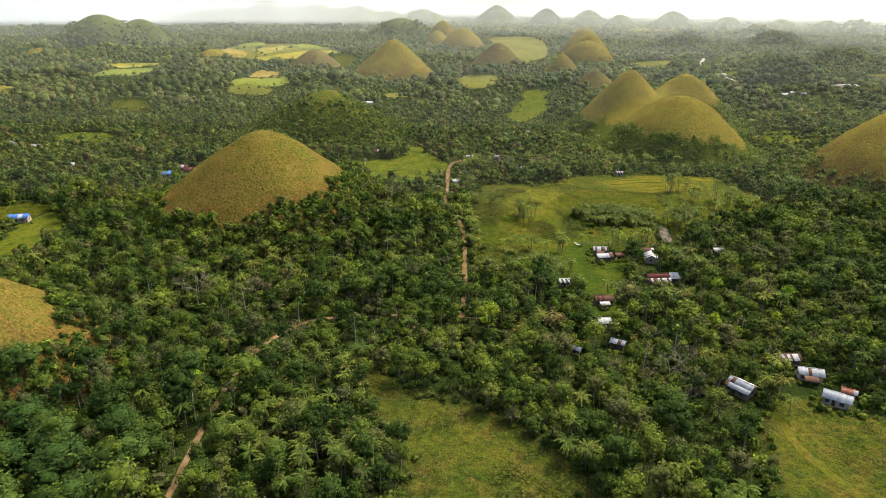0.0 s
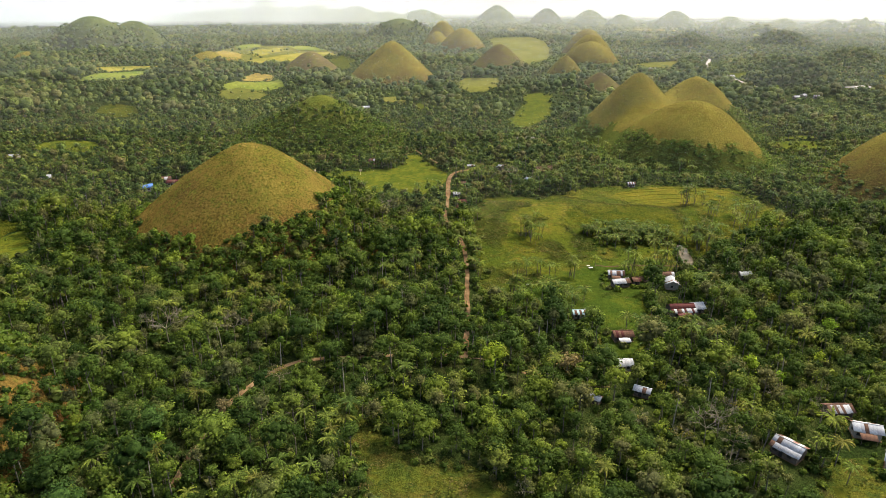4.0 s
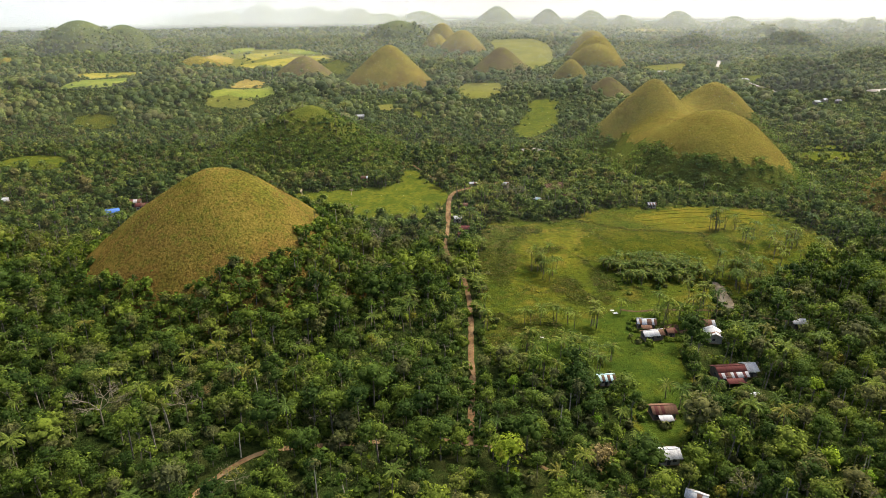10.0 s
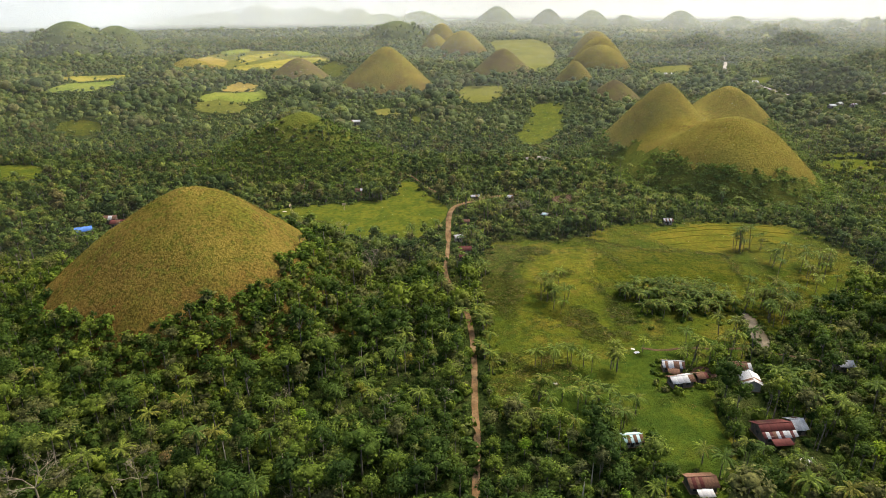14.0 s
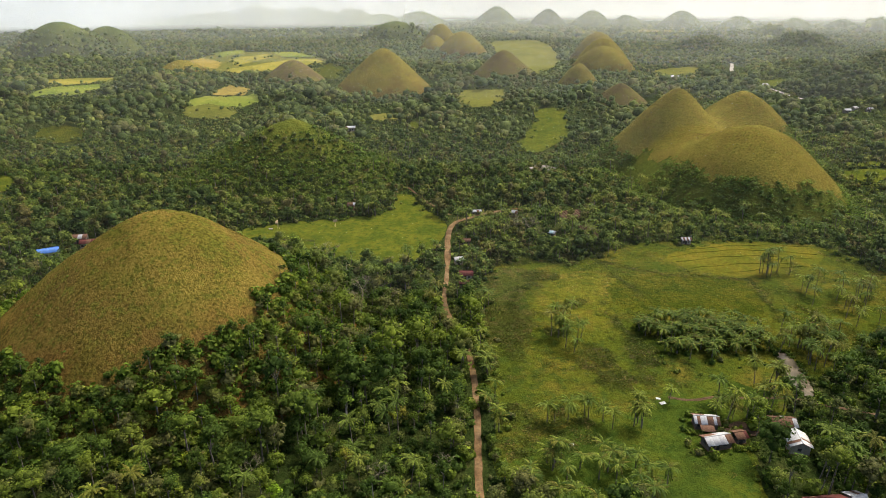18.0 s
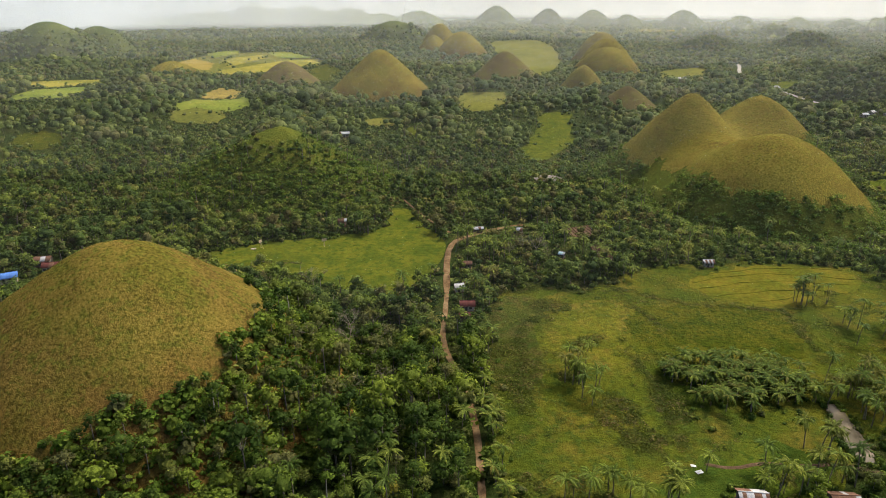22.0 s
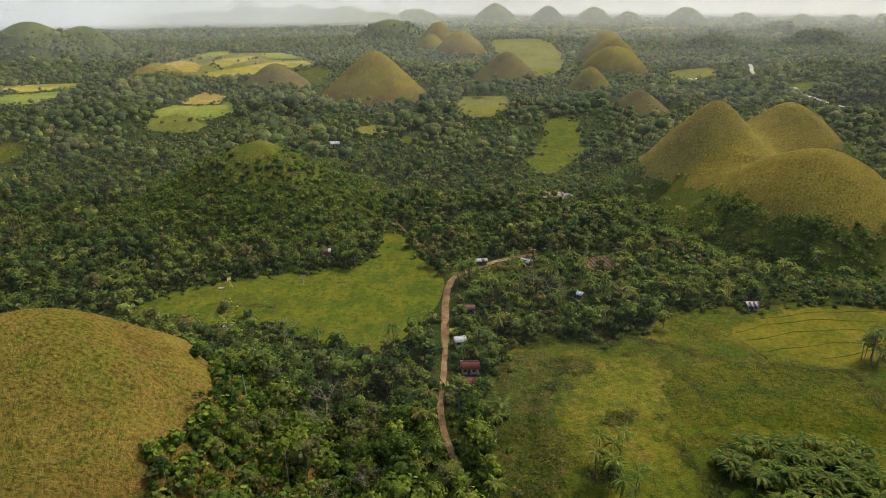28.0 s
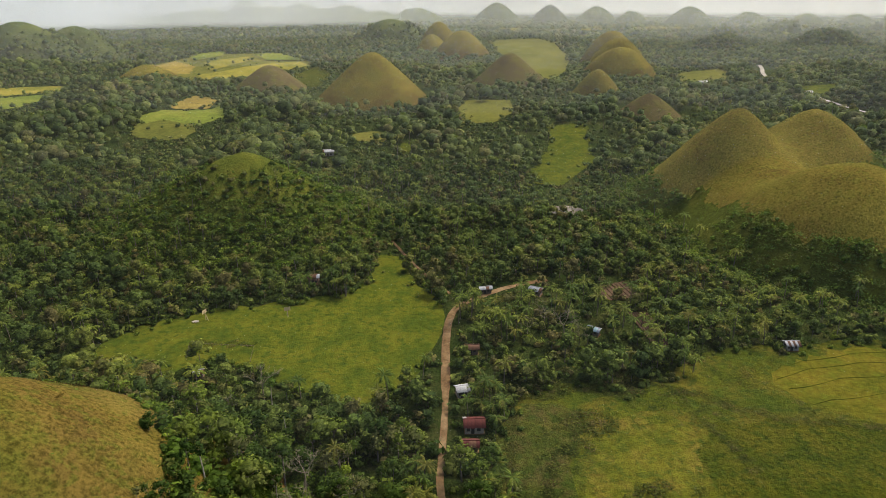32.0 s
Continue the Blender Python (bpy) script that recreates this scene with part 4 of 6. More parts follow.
def house(x, y, turn, length, deep, tall, front, back, wall, leanto, label, r):
    base = tagged(new("house"), label, "house", "farm houses")
    z0 = float(low_ground(x, y)) + 0.12
    base.matrix_basis = pose(x, y, z0, 0, 0, turn)
    rise, over = deep * 0.24, 0.5
    t = 0.14
    for nm, sy in (("front_wall", -1), ("back_wall", 1)):
        bm = bmesh.new()
        box(bm, 0, sy * (deep / 2 - t / 2), 0.05, length, t, tall - 0.05)
        part(nm, bm, wall, base)
    for s in (-1, 1):
        bm = bmesh.new()
        gx_ = s * (length / 2 - t / 2)
        pts = [(gx_ - t / 2, -deep / 2 + t, 0.05), (gx_ - t / 2, deep / 2 - t, 0.05), (gx_ - t / 2, deep / 2 - t, tall), (gx_ - t / 2, 0, tall + rise - 0.12), (gx_ - t / 2, -deep / 2 + t, tall)]
        lo = [bm.verts.new(p) for p in pts]
        hi = [bm.verts.new((p[0] + t, p[1], p[2])) for p in pts]
        bm.faces.new(lo)
        bm.faces.new(hi[::-1])
        for a in range(5):
            bm.faces.new((lo[a], hi[a], hi[(a + 1) % 5], lo[(a + 1) % 5]))
        bmesh.ops.recalc_face_normals(bm, faces=bm.faces)
        part("gable_wall", bm, wall, base)
        bm = bmesh.new()
        box(bm, s * (length / 2 + 0.02), deep * 0.05, 0.95, 0.07, 0.9, 0.8, 0, 0.01)
        part("window", bm, M_DARK, base, "dark window opening")
    bm = bmesh.new()
    box(bm, 0, 0, -0.1, length + 0.5, deep + 0.5, 0.15, 0, 0.03)
    part("floor_slab", bm, M_DIRT, base)
    bm = bmesh.new()
    box(bm, -length * 0.1, -deep / 2 - 0.02, 0.06, 0.85, 0.08, 1.85, 0, 0.01)
    part("door", bm, M_DARK, base, "dark doorway board")
    for wx in (-length * 0.34, length * 0.22):
        bm = bmesh.new()
        box(bm, wx, -deep / 2 - 0.02, 0.9, min(1.1, length * 0.2), 0.07, 0.8, 0, 0.01)
        win = part("window", bm, M_DARK, base, "dark window opening")
        for nm, sz in (("window_sill", 0.83), ("window_lintel", 1.72)):
            bm = bmesh.new()
            box(bm, wx, -deep / 2 - 0.05, sz, min(1.26, length * 0.23), 0.1, 0.08)
            part(nm, bm, M_WALL_WOOD, win)
    slope = math.atan2(rise, deep / 2)
    run = (deep / 2 + over) / math.cos(slope)
    for side, pattern in ((0, front), (1, back)):
        rows = pattern.split("/")
        for q, row in enumerate(rows):
            count = len(row) if len(row) > 3 else max(3, int(round((length + 2 * over) / 0.95)))
            wide = (length + 2 * over) / count
            for a in range(count):
                tone = row[a * len(row) // count]
                if tone in "TG" and r.uniform() < 0.22:
                    tone = "UG"[int(r.integers(2))]
                mat = SHEETS[tone]
                long = run / len(rows) * (1.06 if q == 0 and len(rows) > 1 else 1.0)
                m_ = pose(0, 0, tall + rise, 0, 0, 180 * side) @ pose(-length / 2 - over + (a + 0.5) * wide, 0, 0, math.degrees(slope), 0, 0) @ pose(0, -q * run / len(rows), 0.02 * (a % 2) - 0.05 * q, 0, 0, r.uniform(-0.8, 0.8))
                piece("roof_sheet", roof_sheet(wide * 1.05, long * (1.0 + 0.03 * (a % 3)), mat), base, m_)
    bm = bmesh.new()
    tube(bm, [(-length / 2 - over, 0, tall + rise + 0.05), (length / 2 + over, 0, tall + rise + 0.05)], [0.13, 0.13], 6)
    part("roof_ridge", bm, SHEETS[front[0]], base)
    if leanto:
        lw, ld = length * 0.62, 2.4
        n_ = max(3, int(lw / 0.9))
        for a in range(n_):
            m_ = pose(-length * 0.05 - lw / 2 + (a + 0.5) * lw / n_, -deep / 2 - 0.35, tall - 0.32, 12, 0, r.uniform(-1, 1))
            piece("awning_sheet", roof_sheet(lw / n_ * 1.05, ld, SHEETS[leanto]), base, m_)
        for sx in (-1, 1):
            bm = bmesh.new()
            px0 = -length * 0.05 + sx * (lw / 2 - 0.15)
            tube(bm, [(px0, -deep / 2 - 2.5, -0.1), (px0, -deep / 2 - 2.5, tall - 0.8)], [0.06, 0.05], 6)
            part("awning_post", bm, M_WALL_WOOD, base)
    return base


rng = np.random.default_rng(11)
for x, y, turn, length, deep, *others in HOUSES:
    house(x, y, turn, length * 0.84, deep * 0.86, *others, rng)

# ---- plants: templates ----
def cards(points, normals, size, r, aspect=0.75):
    """A bent leaf-clump quad at each point, facing along its normal."""
    n_ = len(points)
    nn = normals / np.linalg.norm(normals, axis=1, keepdims=True)
    t = r.normal(size=(n_, 3))
    u = np.cross(nn, t)
    u /= np.linalg.norm(u, axis=1, keepdims=True)
    w = np.cross(nn, u)
    s = (size * r.uniform(0.65, 1.35, n_))[:, None]
    droop = nn * s * -0.28
    v = np.stack([points + u * s + droop, points + w * s * aspect, points - u * s + droop, points - w * s * aspect * r.uniform(0.6, 1.1, (n_, 1))], 1)
    return v.reshape(-1, 3), np.arange(n_ * 4).reshape(-1, 4)


def face_normals(v, f):
    """Normals at the corners of a small mesh, from its faces."""
    v, f = np.asarray(v, float), np.asarray(f)
    out = np.zeros_like(v)
    fn = np.cross(v[f[:, 2]] - v[f[:, 0]], v[f[:, 3]] - v[f[:, 1]])
    for c in range(4):
        np.add.at(out, f[:, c], fn)
    return out / (np.linalg.norm(out, axis=1, keepdims=True) + 1e-9)


def join(pieces, shaded=False):
    """Pieces of (verts, faces, material, and shading normals if they have some) as one."""
    vs, fs, ms, ns_, o = [], [], [], [], 0
    for v, f, m_, *nn in pieces:
        vs.append(v)
        fs.append(np.asarray(f) + o)
        ms.append(np.full(len(f), m_))
        if shaded:
            ns_.append(nn[0] if nn else face_normals(v, f))
        o += len(v)
    out = np.concatenate(vs), np.concatenate(fs), np.concatenate(ms)
    return (*out, np.concatenate(ns_)) if shaded else out


def grown(name, pieces, mats):
    """Mesh data of a plant part with its shading normals."""
    v, f, _, nn = join(pieces, True)
    return quads(name, v, f, mats, normals=nn)


def prism(p, q, r0, r1):
    p, q = np.asarray(p, float), np.asarray(q, float)
    d = (q - p) / np.linalg.norm(q - p)
    a = np.cross(d, [0.3, 0.9, 0.1])
    a /= np.linalg.norm(a)
    b_ = np.cross(d, a)
    ring = [a, b_, -a, -b_]
    v = np.array([p + r0 * c for c in ring] + [q + r1 * c for c in ring])
    return v, np.array([[k_, (k_ + 1) % 4, 4 + (k_ + 1) % 4, 4 + k_] for k_ in range(4)])


def crown_lobes(r, rad, high, count):
    """Lobes of a crown of that radius, its top at high."""
    out = [(0, 0, high - rad * 0.62, rad * 0.62)]
    for a in range(count):
        t = 2 * math.pi * (a + r.uniform(-0.3, 0.3)) / count
        d, s = rad * r.uniform(0.40, 0.66), rad * r.uniform(0.34, 0.52)
        out.append((d * math.cos(t), d * math.sin(t), high - rad * r.uniform(0.75, 1.25), s))
    for a in range(max(2, count - 3)):
        t = 2 * math.pi * (a + r.uniform(-0.4, 0.4)) / max(2, count - 3) + 0.5
        d, s = rad * r.uniform(0.35, 0.6), rad * r.uniform(0.36, 0.5)
        out.append((d * math.cos(t), d * math.sin(t), max(s, high - rad * r.uniform(1.5, 2.2)), s))
    return np.array(out)


def dome(r, x, y, z, rad, high, sides=6):
    """A lumpy low dome of leaves closing the inside of a crown."""
    vs = []
    for up, wide in ((-0.45, 0.80), (0.25, 1.0), (0.78, 0.62)):
        for a in range(sides):
            t = 2 * math.pi * (a + r.uniform(-0.25, 0.25)) / sides
            d = rad * wide * r.uniform(0.78, 1.2)
            vs.append((x + d * math.cos(t), y + d * math.sin(t), z + high * (up + r.uniform(-0.12, 0.12))))
    vs.append((x, y, z + high))
    fs = [(k_ * sides + a, k_ * sides + (a + 1) % sides, (k_ + 1) * sides + (a + 1) % sides, (k_ + 1) * sides + a) for k_ in (0, 1) for a in range(sides)]
    fs += [(2 * sides + a, 2 * sides + (a + 1) % sides, 2 * sides + (a + 2) % sides, 3 * sides) for a in range(0, sides, 2)]
    out = np.array(vs) - (x, y, z - high * 0.5)
    return np.array(vs), np.array(fs), 0, out / np.linalg.norm(out, axis=1, keepdims=True)


def crown(r, lobes, n_, size, core=True, flat=0.85):
    w = lobes[:, 3] ** 2 * np.where(lobes[:, 2] < lobes[:, 2].max() - 1.15 * lobes[0, 3], 0.45, 1.0)
    pick = r.choice(len(lobes), n_, p=w / w.sum())
    d = r.normal(size=(n_, 3))
    d[:, 2] = np.where(d[:, 2] < -0.25 * np.linalg.norm(d, axis=1), -d[:, 2], d[:, 2])
    d /= np.linalg.norm(d, axis=1, keepdims=True)
    c, s = lobes[pick, :3], lobes[pick, 3:4]
    p = c + d * s * r.uniform(0.6, 1.08, (n_, 1)) * np.array([1, 1, flat])
    nn = d * 0.7 + np.array([0, 0, 0.55]) + r.normal(size=(n_, 3)) * 0.33
    mid = np.array([0, 0, lobes[:, 2].min()])
    whole = (p - mid) / (np.abs(p - mid).max() + 1e-6)
    soft = d * 0.55 + whole * 0.42 + np.array([0, 0, 0.25]) + r.normal(size=(n_, 3)) * 0.36
    soft /= np.linalg.norm(soft, axis=1, keepdims=True)
    bits = [(*cards(p, nn, size, r), 0, np.repeat(soft, 4, axis=0))]
    if core:
        for lx, ly, lz, ls in lobes[:len(lobes) // 2 + 1]:
            bits.append(dome(r, lx, ly, lz - ls * 0.25, ls * 0.56, ls * 0.50, 6))
    return bits


def stem(r, high, lobes, thick):
    lean = r.normal(size=2) * high * 0.03
    fork = (lean[0], lean[1], high * 0.55)
    bits = [(*prism((0, 0, -0.5), fork, thick, thick * 0.7), 1)]
    for lx, ly, lz, ls in lobes[:5]:
        bits.append((*prism(fork, (lx * 0.8, ly * 0.8, lz), thick * 0.5, thick * 0.15), 1))
    return bits


def broadleaf(seed, rad, high, lobes_n, n_, size, core=True):
    r = np.random.default_rng(seed)
    lobes = crown_lobes(r, rad, high, lobes_n)
    return crown(r, lobes, n_, size, core), stem(r, high, lobes, 0.07 + rad * 0.035)


NEAR = [broadleaf(100 + s, rad, high, lob, n_, size) for s, (rad, high, lob, n_, size) in enumerate([
    (2.7, 8.0, 7, 270, 0.25), (2.3, 7.0, 6, 230, 0.24), (3.6, 9.5, 9, 370, 0.27), (1.9, 9.0, 5, 190, 0.22),
    (2.6, 6.0, 7, 240, 0.25), (1.8, 5.0, 5, 160, 0.22), (2.9, 10.5, 7, 270, 0.25), (2.4, 7.5, 7, 230, 0.24)])]
FIELDWARD = [broadleaf(150 + s, rad, high, lob, n_, size) for s, (rad, high, lob, n_, size) in enumerate([
    (2.8, 8.0, 6, 170, 0.31), (2.4, 7.0, 5, 140, 0.30), (3.5, 9.5, 7, 215, 0.34), (2.0, 9.0, 5, 125, 0.28), (2.7, 6.0, 6, 150, 0.31), (2.9, 10.5, 6, 170, 0.31)])]


def mid_tree(seed, rad, high, n_, size):
    r = np.random.default_rng(seed)
    lobes = np.array([(0, 0, high - rad * 0.65, rad * 0.66)] + [(rad * 0.52 * math.cos(t), rad * 0.52 * math.sin(t), high - rad * r.uniform(1.0, 1.9), rad * 0.55) for t in (0.3, 1.9, 3.3, 4.8)])
    bits = crown(r, lobes, n_, size, False)
    for lx, ly, lz, ls in lobes[[0, 2]]:
        bits.append(dome(r, lx, ly, lz - 0.3, ls * 0.74, ls * 0.62))
    return bits, [(*prism((0, 0, -0.5), (0, 0, high * 0.5), 0.14, 0.10), 1)]


MID = [mid_tree(200 + s, rad, high, n_, size) for s, (rad, high, n_, size) in enumerate([
    (3.5, 7.8, 58, 0.62), (3.0, 6.8, 50, 0.58), (4.2, 9.0, 70, 0.66), (2.8, 8.6, 50, 0.56), (3.2, 5.8, 52, 0.60), (3.4, 9.8, 58, 0.62)])]


def far_tree(seed, rad, high, n_, size, sides=6):
    r = np.random.default_rng(seed)
    lobes = np.array([(0, 0, high - rad * 0.7, rad * 0.8), (rad * 0.5, rad * 0.2, high - rad, rad * 0.5)])
    return crown(r, lobes, n_, size, False) + [dome(r, 0, 0, high - rad * 0.95, rad * 0.78, rad * 0.62, sides)], []


FAR = [far_tree(300 + s, rad, high, 11, size) for s, (rad, high, size) in enumerate([(4.4, 8.0, 1.1), (3.6, 6.5, 1.0), (5.2, 9.5, 1.25), (3.2, 10.0, 0.95), (4.0, 7.0, 1.1)])]
FARTHER = [far_tree(330 + s, rad, high, 6, size, 4) for s, (rad, high, size) in enumerate([(4.6, 8.0, 1.6), (3.9, 6.5, 1.5), (5.4, 9.5, 1.7), (3.4, 10.0, 1.4)])]
VERY_FAR = [far_tree(320 + s, rad, high, 5, size, 4) for s, (rad, high, size) in enumerate([(10.0, 11.0, 4.0), (11.5, 12.5, 4.5), (9.0, 9.5, 3.6)])]


def bush(seed, rad, high, n_, size):
    r = np.random.default_rng(seed)
    lobes = np.array([(0, 0, high * 0.35, rad * 0.8), (rad * 0.5, 0.1, high * 0.25, rad * 0.6), (-rad * 0.3, rad * 0.5, high * 0.3, rad * 0.55)])
    return crown(r, lobes, n_, size, False) + [dome(r, 0, 0, high * 0.22, rad * 0.58, high * 0.36, 4)], []


BUSH = [bush(340 + s, rad, high, n_, size) for s, (rad, high, n_, size) in enumerate([(1.4, 1.6, 24, 0.36), (1.0, 1.1, 18, 0.32), (1.9, 2.0, 32, 0.40)])]

FINE_BUSH = [bush(350 + s, rad, high, n_, size) for s, (rad, high, n_, size) in enumerate([(1.5, 2.2, 34, 0.38), (1.9, 2.6, 42, 0.42)])]


def low_scrub(seed, rad, high, n_, size):
    """A spreading patch of low growth."""
    r = np.random.default_rng(seed)
    t, d = r.uniform(0, 2 * math.pi, n_), rad * np.sqrt(r.uniform(0, 1, n_))
    p = np.stack([d * np.cos(t), d * np.sin(t), high * (1 - (d / rad) ** 2) * r.uniform(0.4, 1.0, n_)], 1)
    up = np.array([0, 0, 1.0]) + r.normal(size=(n_, 3)) * 0.3 + p / rad * 0.3
    up /= np.linalg.norm(up, axis=1, keepdims=True)
    v, f = cards(p, up + r.normal(size=(n_, 3)) * 0.3, size, r)
    return [(v, f, 0, np.repeat(up, 4, axis=0))], []


LOW_SCRUB = [low_scrub(370 + s, rad, high, n_, size) for s, (rad, high, n_, size) in enumerate([(2.2, 1.0, 30, 0.34), (3.0, 1.3, 44, 0.36), (1.6, 0.9, 20, 0.32)])]


def frond_quads(length, droop, r, wide=0.5, seg=6):
    """A feathered palm frond along +x, in folded quads."""
    bits = []
    for a in range(seg):
        u0, u1 = a / seg, (a + 0.86) / seg
        x0, x1 = length * u0 * (1 - 0.15 * droop * u0), length * u1 * (1 - 0.15 * droop * u1)
        z0, z1 = length * (0.42 * u0 - droop * u0 * u0), length * (0.42 * u1 - droop * u1 * u1)
        w0, w1 = wide * math.sin(math.pi * min(0.97, 0.16 + 0.8 * u0)), wide * math.sin(math.pi * min(0.97, 0.16 + 0.8 * u1))
        for s in (-1, 1):
            j0, j1 = r.uniform(0.75, 1.15, 2)
            v = np.array([(x0, 0, z0), (x1, 0, z1), (x1 + 0.30, s * w1 * j1, z1 - 0.42 * w1), (x0 + 0.34, s * w0 * j0, z0 - 0.42 * w0)])
            up = np.tile(np.array([0.25 * u0, 0.45 * s, 1.0]) / 1.12, (4, 1))
            bits.append((v, np.array([[0, 1, 2, 3]]), 0, up))
    return join(bits, True)


def turned(v, rz, ry=0.0):
    c, s = math.cos(ry), math.sin(ry)
    v = np.stack([v[:, 0] * c + v[:, 2] * s, v[:, 1], -v[:, 0] * s + v[:, 2] * c], 1)
    c, s = math.cos(rz), math.sin(rz)
    return np.stack([v[:, 0] * c - v[:, 1] * s, v[:, 0] * s + v[:, 1] * c, v[:, 2]], 1)


def palm(seed, high, count, length, seg):
    r = np.random.default_rng(seed)
    lean = r.normal(size=2) * high * 0.07
    top = np.array([lean[0], lean[1], high])
    fr = []
    for a in range(count):
        v, f, _, up = frond_quads(length * r.uniform(0.85, 1.1), r.uniform(0.55, 0.9), r, 0.35, seg)
        rz, ry = 2.4 * a + r.uniform(-0.2, 0.2), r.uniform(-0.55, 0.45)
        fr.append((turned(v, rz, ry) + top, f, 0, turned(up, rz, ry)))
    knee = (lean[0] * 0.35, lean[1] * 0.35, high * 0.5)
    return fr, [(*prism((0, 0, -0.4), knee, 0.16, 0.11), 1), (*prism(knee, top, 0.11, 0.09), 1)]


PALMS = [palm(400 + s, high, count, 3.0, 4) for s, (high, count) in enumerate([(7.6, 18), (6.2, 17), (8.8, 18), (5.2, 17)])]
PALMS_FAR = [palm(420 + s, high, 9, 3.8, 2) for s, high in enumerate([10.5, 12.0])]


def strewn(name, templates, xs, ys, sizes, mats, label, category, r, z=None, stems=True):
    """One object of many plants: each a turned, scaled copy of a template."""
    if len(xs) == 0:
        return
    ready = [join(c + (s if stems else []), True) for c, s in templates]
    zs = land(xs, ys) if z is None else z
    kind_of = r.integers(len(templates), size=len(xs))
    turn_ = r.uniform(0, 2 * math.pi, len(xs))
    vs, fs, ms, ts, ws, o = [], [], [], [], [], 0
    for k_, (v, f, m_, nn) in enumerate(ready):
        at = np.nonzero(kind_of == k_)[0]
        if len(at) == 0:
            continue
        c, s = np.cos(turn_[at])[:, None], np.sin(turn_[at])[:, None]
        sc = sizes[at][:, None]
        tall = sc * r.uniform(0.85, 1.2, (len(at), 1))
        w = np.stack([xs[at][:, None] + sc * (v[:, 0] * c - v[:, 1] * s), ys[at][:, None] + sc * (v[:, 0] * s + v[:, 1] * c), zs[at][:, None] + tall * v[:, 2]], -1)
        vs.append(w.reshape(-1, 3))
        ws.append(np.stack([nn[:, 0] * c - nn[:, 1] * s, nn[:, 0] * s + nn[:, 1] * c, np.broadcast_to(nn[:, 2], (len(at), len(nn)))], -1).reshape(-1, 3))
        fs.append((f[None] + (o + np.arange(len(at)) * len(v))[:, None, None]).reshape(-1, 4))
        ms.append(np.tile(m_, len(at)))
        ts.append(np.repeat(r.uniform(0, 1, len(at)), len(f)))
        o += len(at) * len(v)
    me = quads(name, np.concatenate(vs), np.concatenate(fs), mats, np.concatenate(ms), normals=np.concatenate(ws))
    me.attributes.new("tint", "FLOAT", "FACE").data.foreach_set("value", np.concatenate(ts).astype(np.float32))
    return tagged(new(name, me), label, category, kind="stuff")


# ---- plants: where they stand ----
LINES = [(MAIN, 2.6), (MAIN[7:], 3.4), (MAIN[9:], 4.6), (SOUTH, 1.8), (WEST, 0.5), ([(-43, -2), (-50, -8), (-55, -17)], 2.8), ([(-50, -19), (-46, -12)], 3.6), ([(-60, -66), (-60, -92)], 3.0), (EASTPATH, 0.6), (FARMTRACK, 2.5), (YARDTRACK, 2.5), (UPTRACK, 2.0), (FARROAD, 17), (FARROAD_2, 13)]
OPEN = [rounded(p) for _, p, _, _ in FIELDS] + [rounded(p) for p in PONDS] + [[(60, 246), (75, 251), (78, 235), (62, 232)], [(67, 224), (76, 225), (77, 199), (68, 198)]]


def off_houses(xs, ys, more):
    """Clear of the houses and of the open ground on their southern side."""
    ok = np.ones(len(xs), bool)
    for hx_, hy_, _, hl, hd, *others in HOUSES:
        hidden = others[-1].endswith(("under palms", "in trees", "under trees"))
        far = math.hypot(hx_, 150)
        along = ((xs - hx_) * -hx_ + (ys - hy_) * -150) / far
        aside = np.abs((xs - hx_) * -150 - (ys - hy_) * -hx_) / far
        ok &= ~((aside < hl * 0.55 + more) & (along > -hd * 0.55 - 1.4) & (along < hd * 0.5 + (3.5 if hidden else 12.5 if hy_ < 140 or hx_ < -150 else 5.0)))
    return ok


def wooded(xs, ys, grow=1.0):
    """Where trees may stand: off fields, roads, houses and bare slopes."""
    ok = np.ones(len(xs), bool)
    wx, wy = xs + 7 * np.sin(ys * 0.21 + xs * 0.13), ys + 9 * np.sin(xs * 0.17 + 1)
    for p in OPEN:
        ok &= ~(inside(wx, wy, p) if p[0][1] > 370 else inside(xs, ys, p))
    for line, d in LINES:
        ok &= off_line(xs, ys, line) > d * grow
    ok &= off_houses(xs, ys, 1.5)
    for h in HILLS:
        if h[9] == "wooded" and h[2] > 2450:
            ok &= hill_rise(xs, ys, h)[1] > 0.95
        if h[9] != "wooded":
            _, r_ = hill_rise(xs, ys, h)
            ok &= r_ > bare_edge(h, np.arctan2(ys - h[2], xs - h[1]))
    return ok


def shading_field(xs, ys):
    """Where only low growth stands, in front of open far fields."""
    d = np.hypot(xs, ys + 100)
    low = np.zeros(len(xs), bool)
    for (_, p, _, _), ring in zip(FIELDS, OPEN):
        if p[0][1] > 370 or p[0][0] < -180:
            for s in (20, 40, 60) if p[0][1] > 370 else (7, 14, 21):
                low |= inside(xs + xs / d * s, ys + (ys + 100) / d * s, ring)
    low &= (np.hypot(xs - 418, ys - 612) > 52) & (np.hypot(xs + 315, ys - 600) > 34)
    return low


def scatter(y0, y1, gap, r, x_more=0.0):
    """Jittered places in the view's wedge between two lines across it."""
    rows = np.arange(y0, y1, gap)
    pts = []
    for y in rows:
        half = 0.74 * (y + 205) + 18 + x_more
        x = np.arange(-half, half, gap)
        pts.append(np.stack([x, np.full(len(x), y)], 1))
    p = np.concatenate(pts)
    p = p + r.uniform(-0.46, 0.46, p.shape) * gap
    return p[:, 0], p[:, 1]


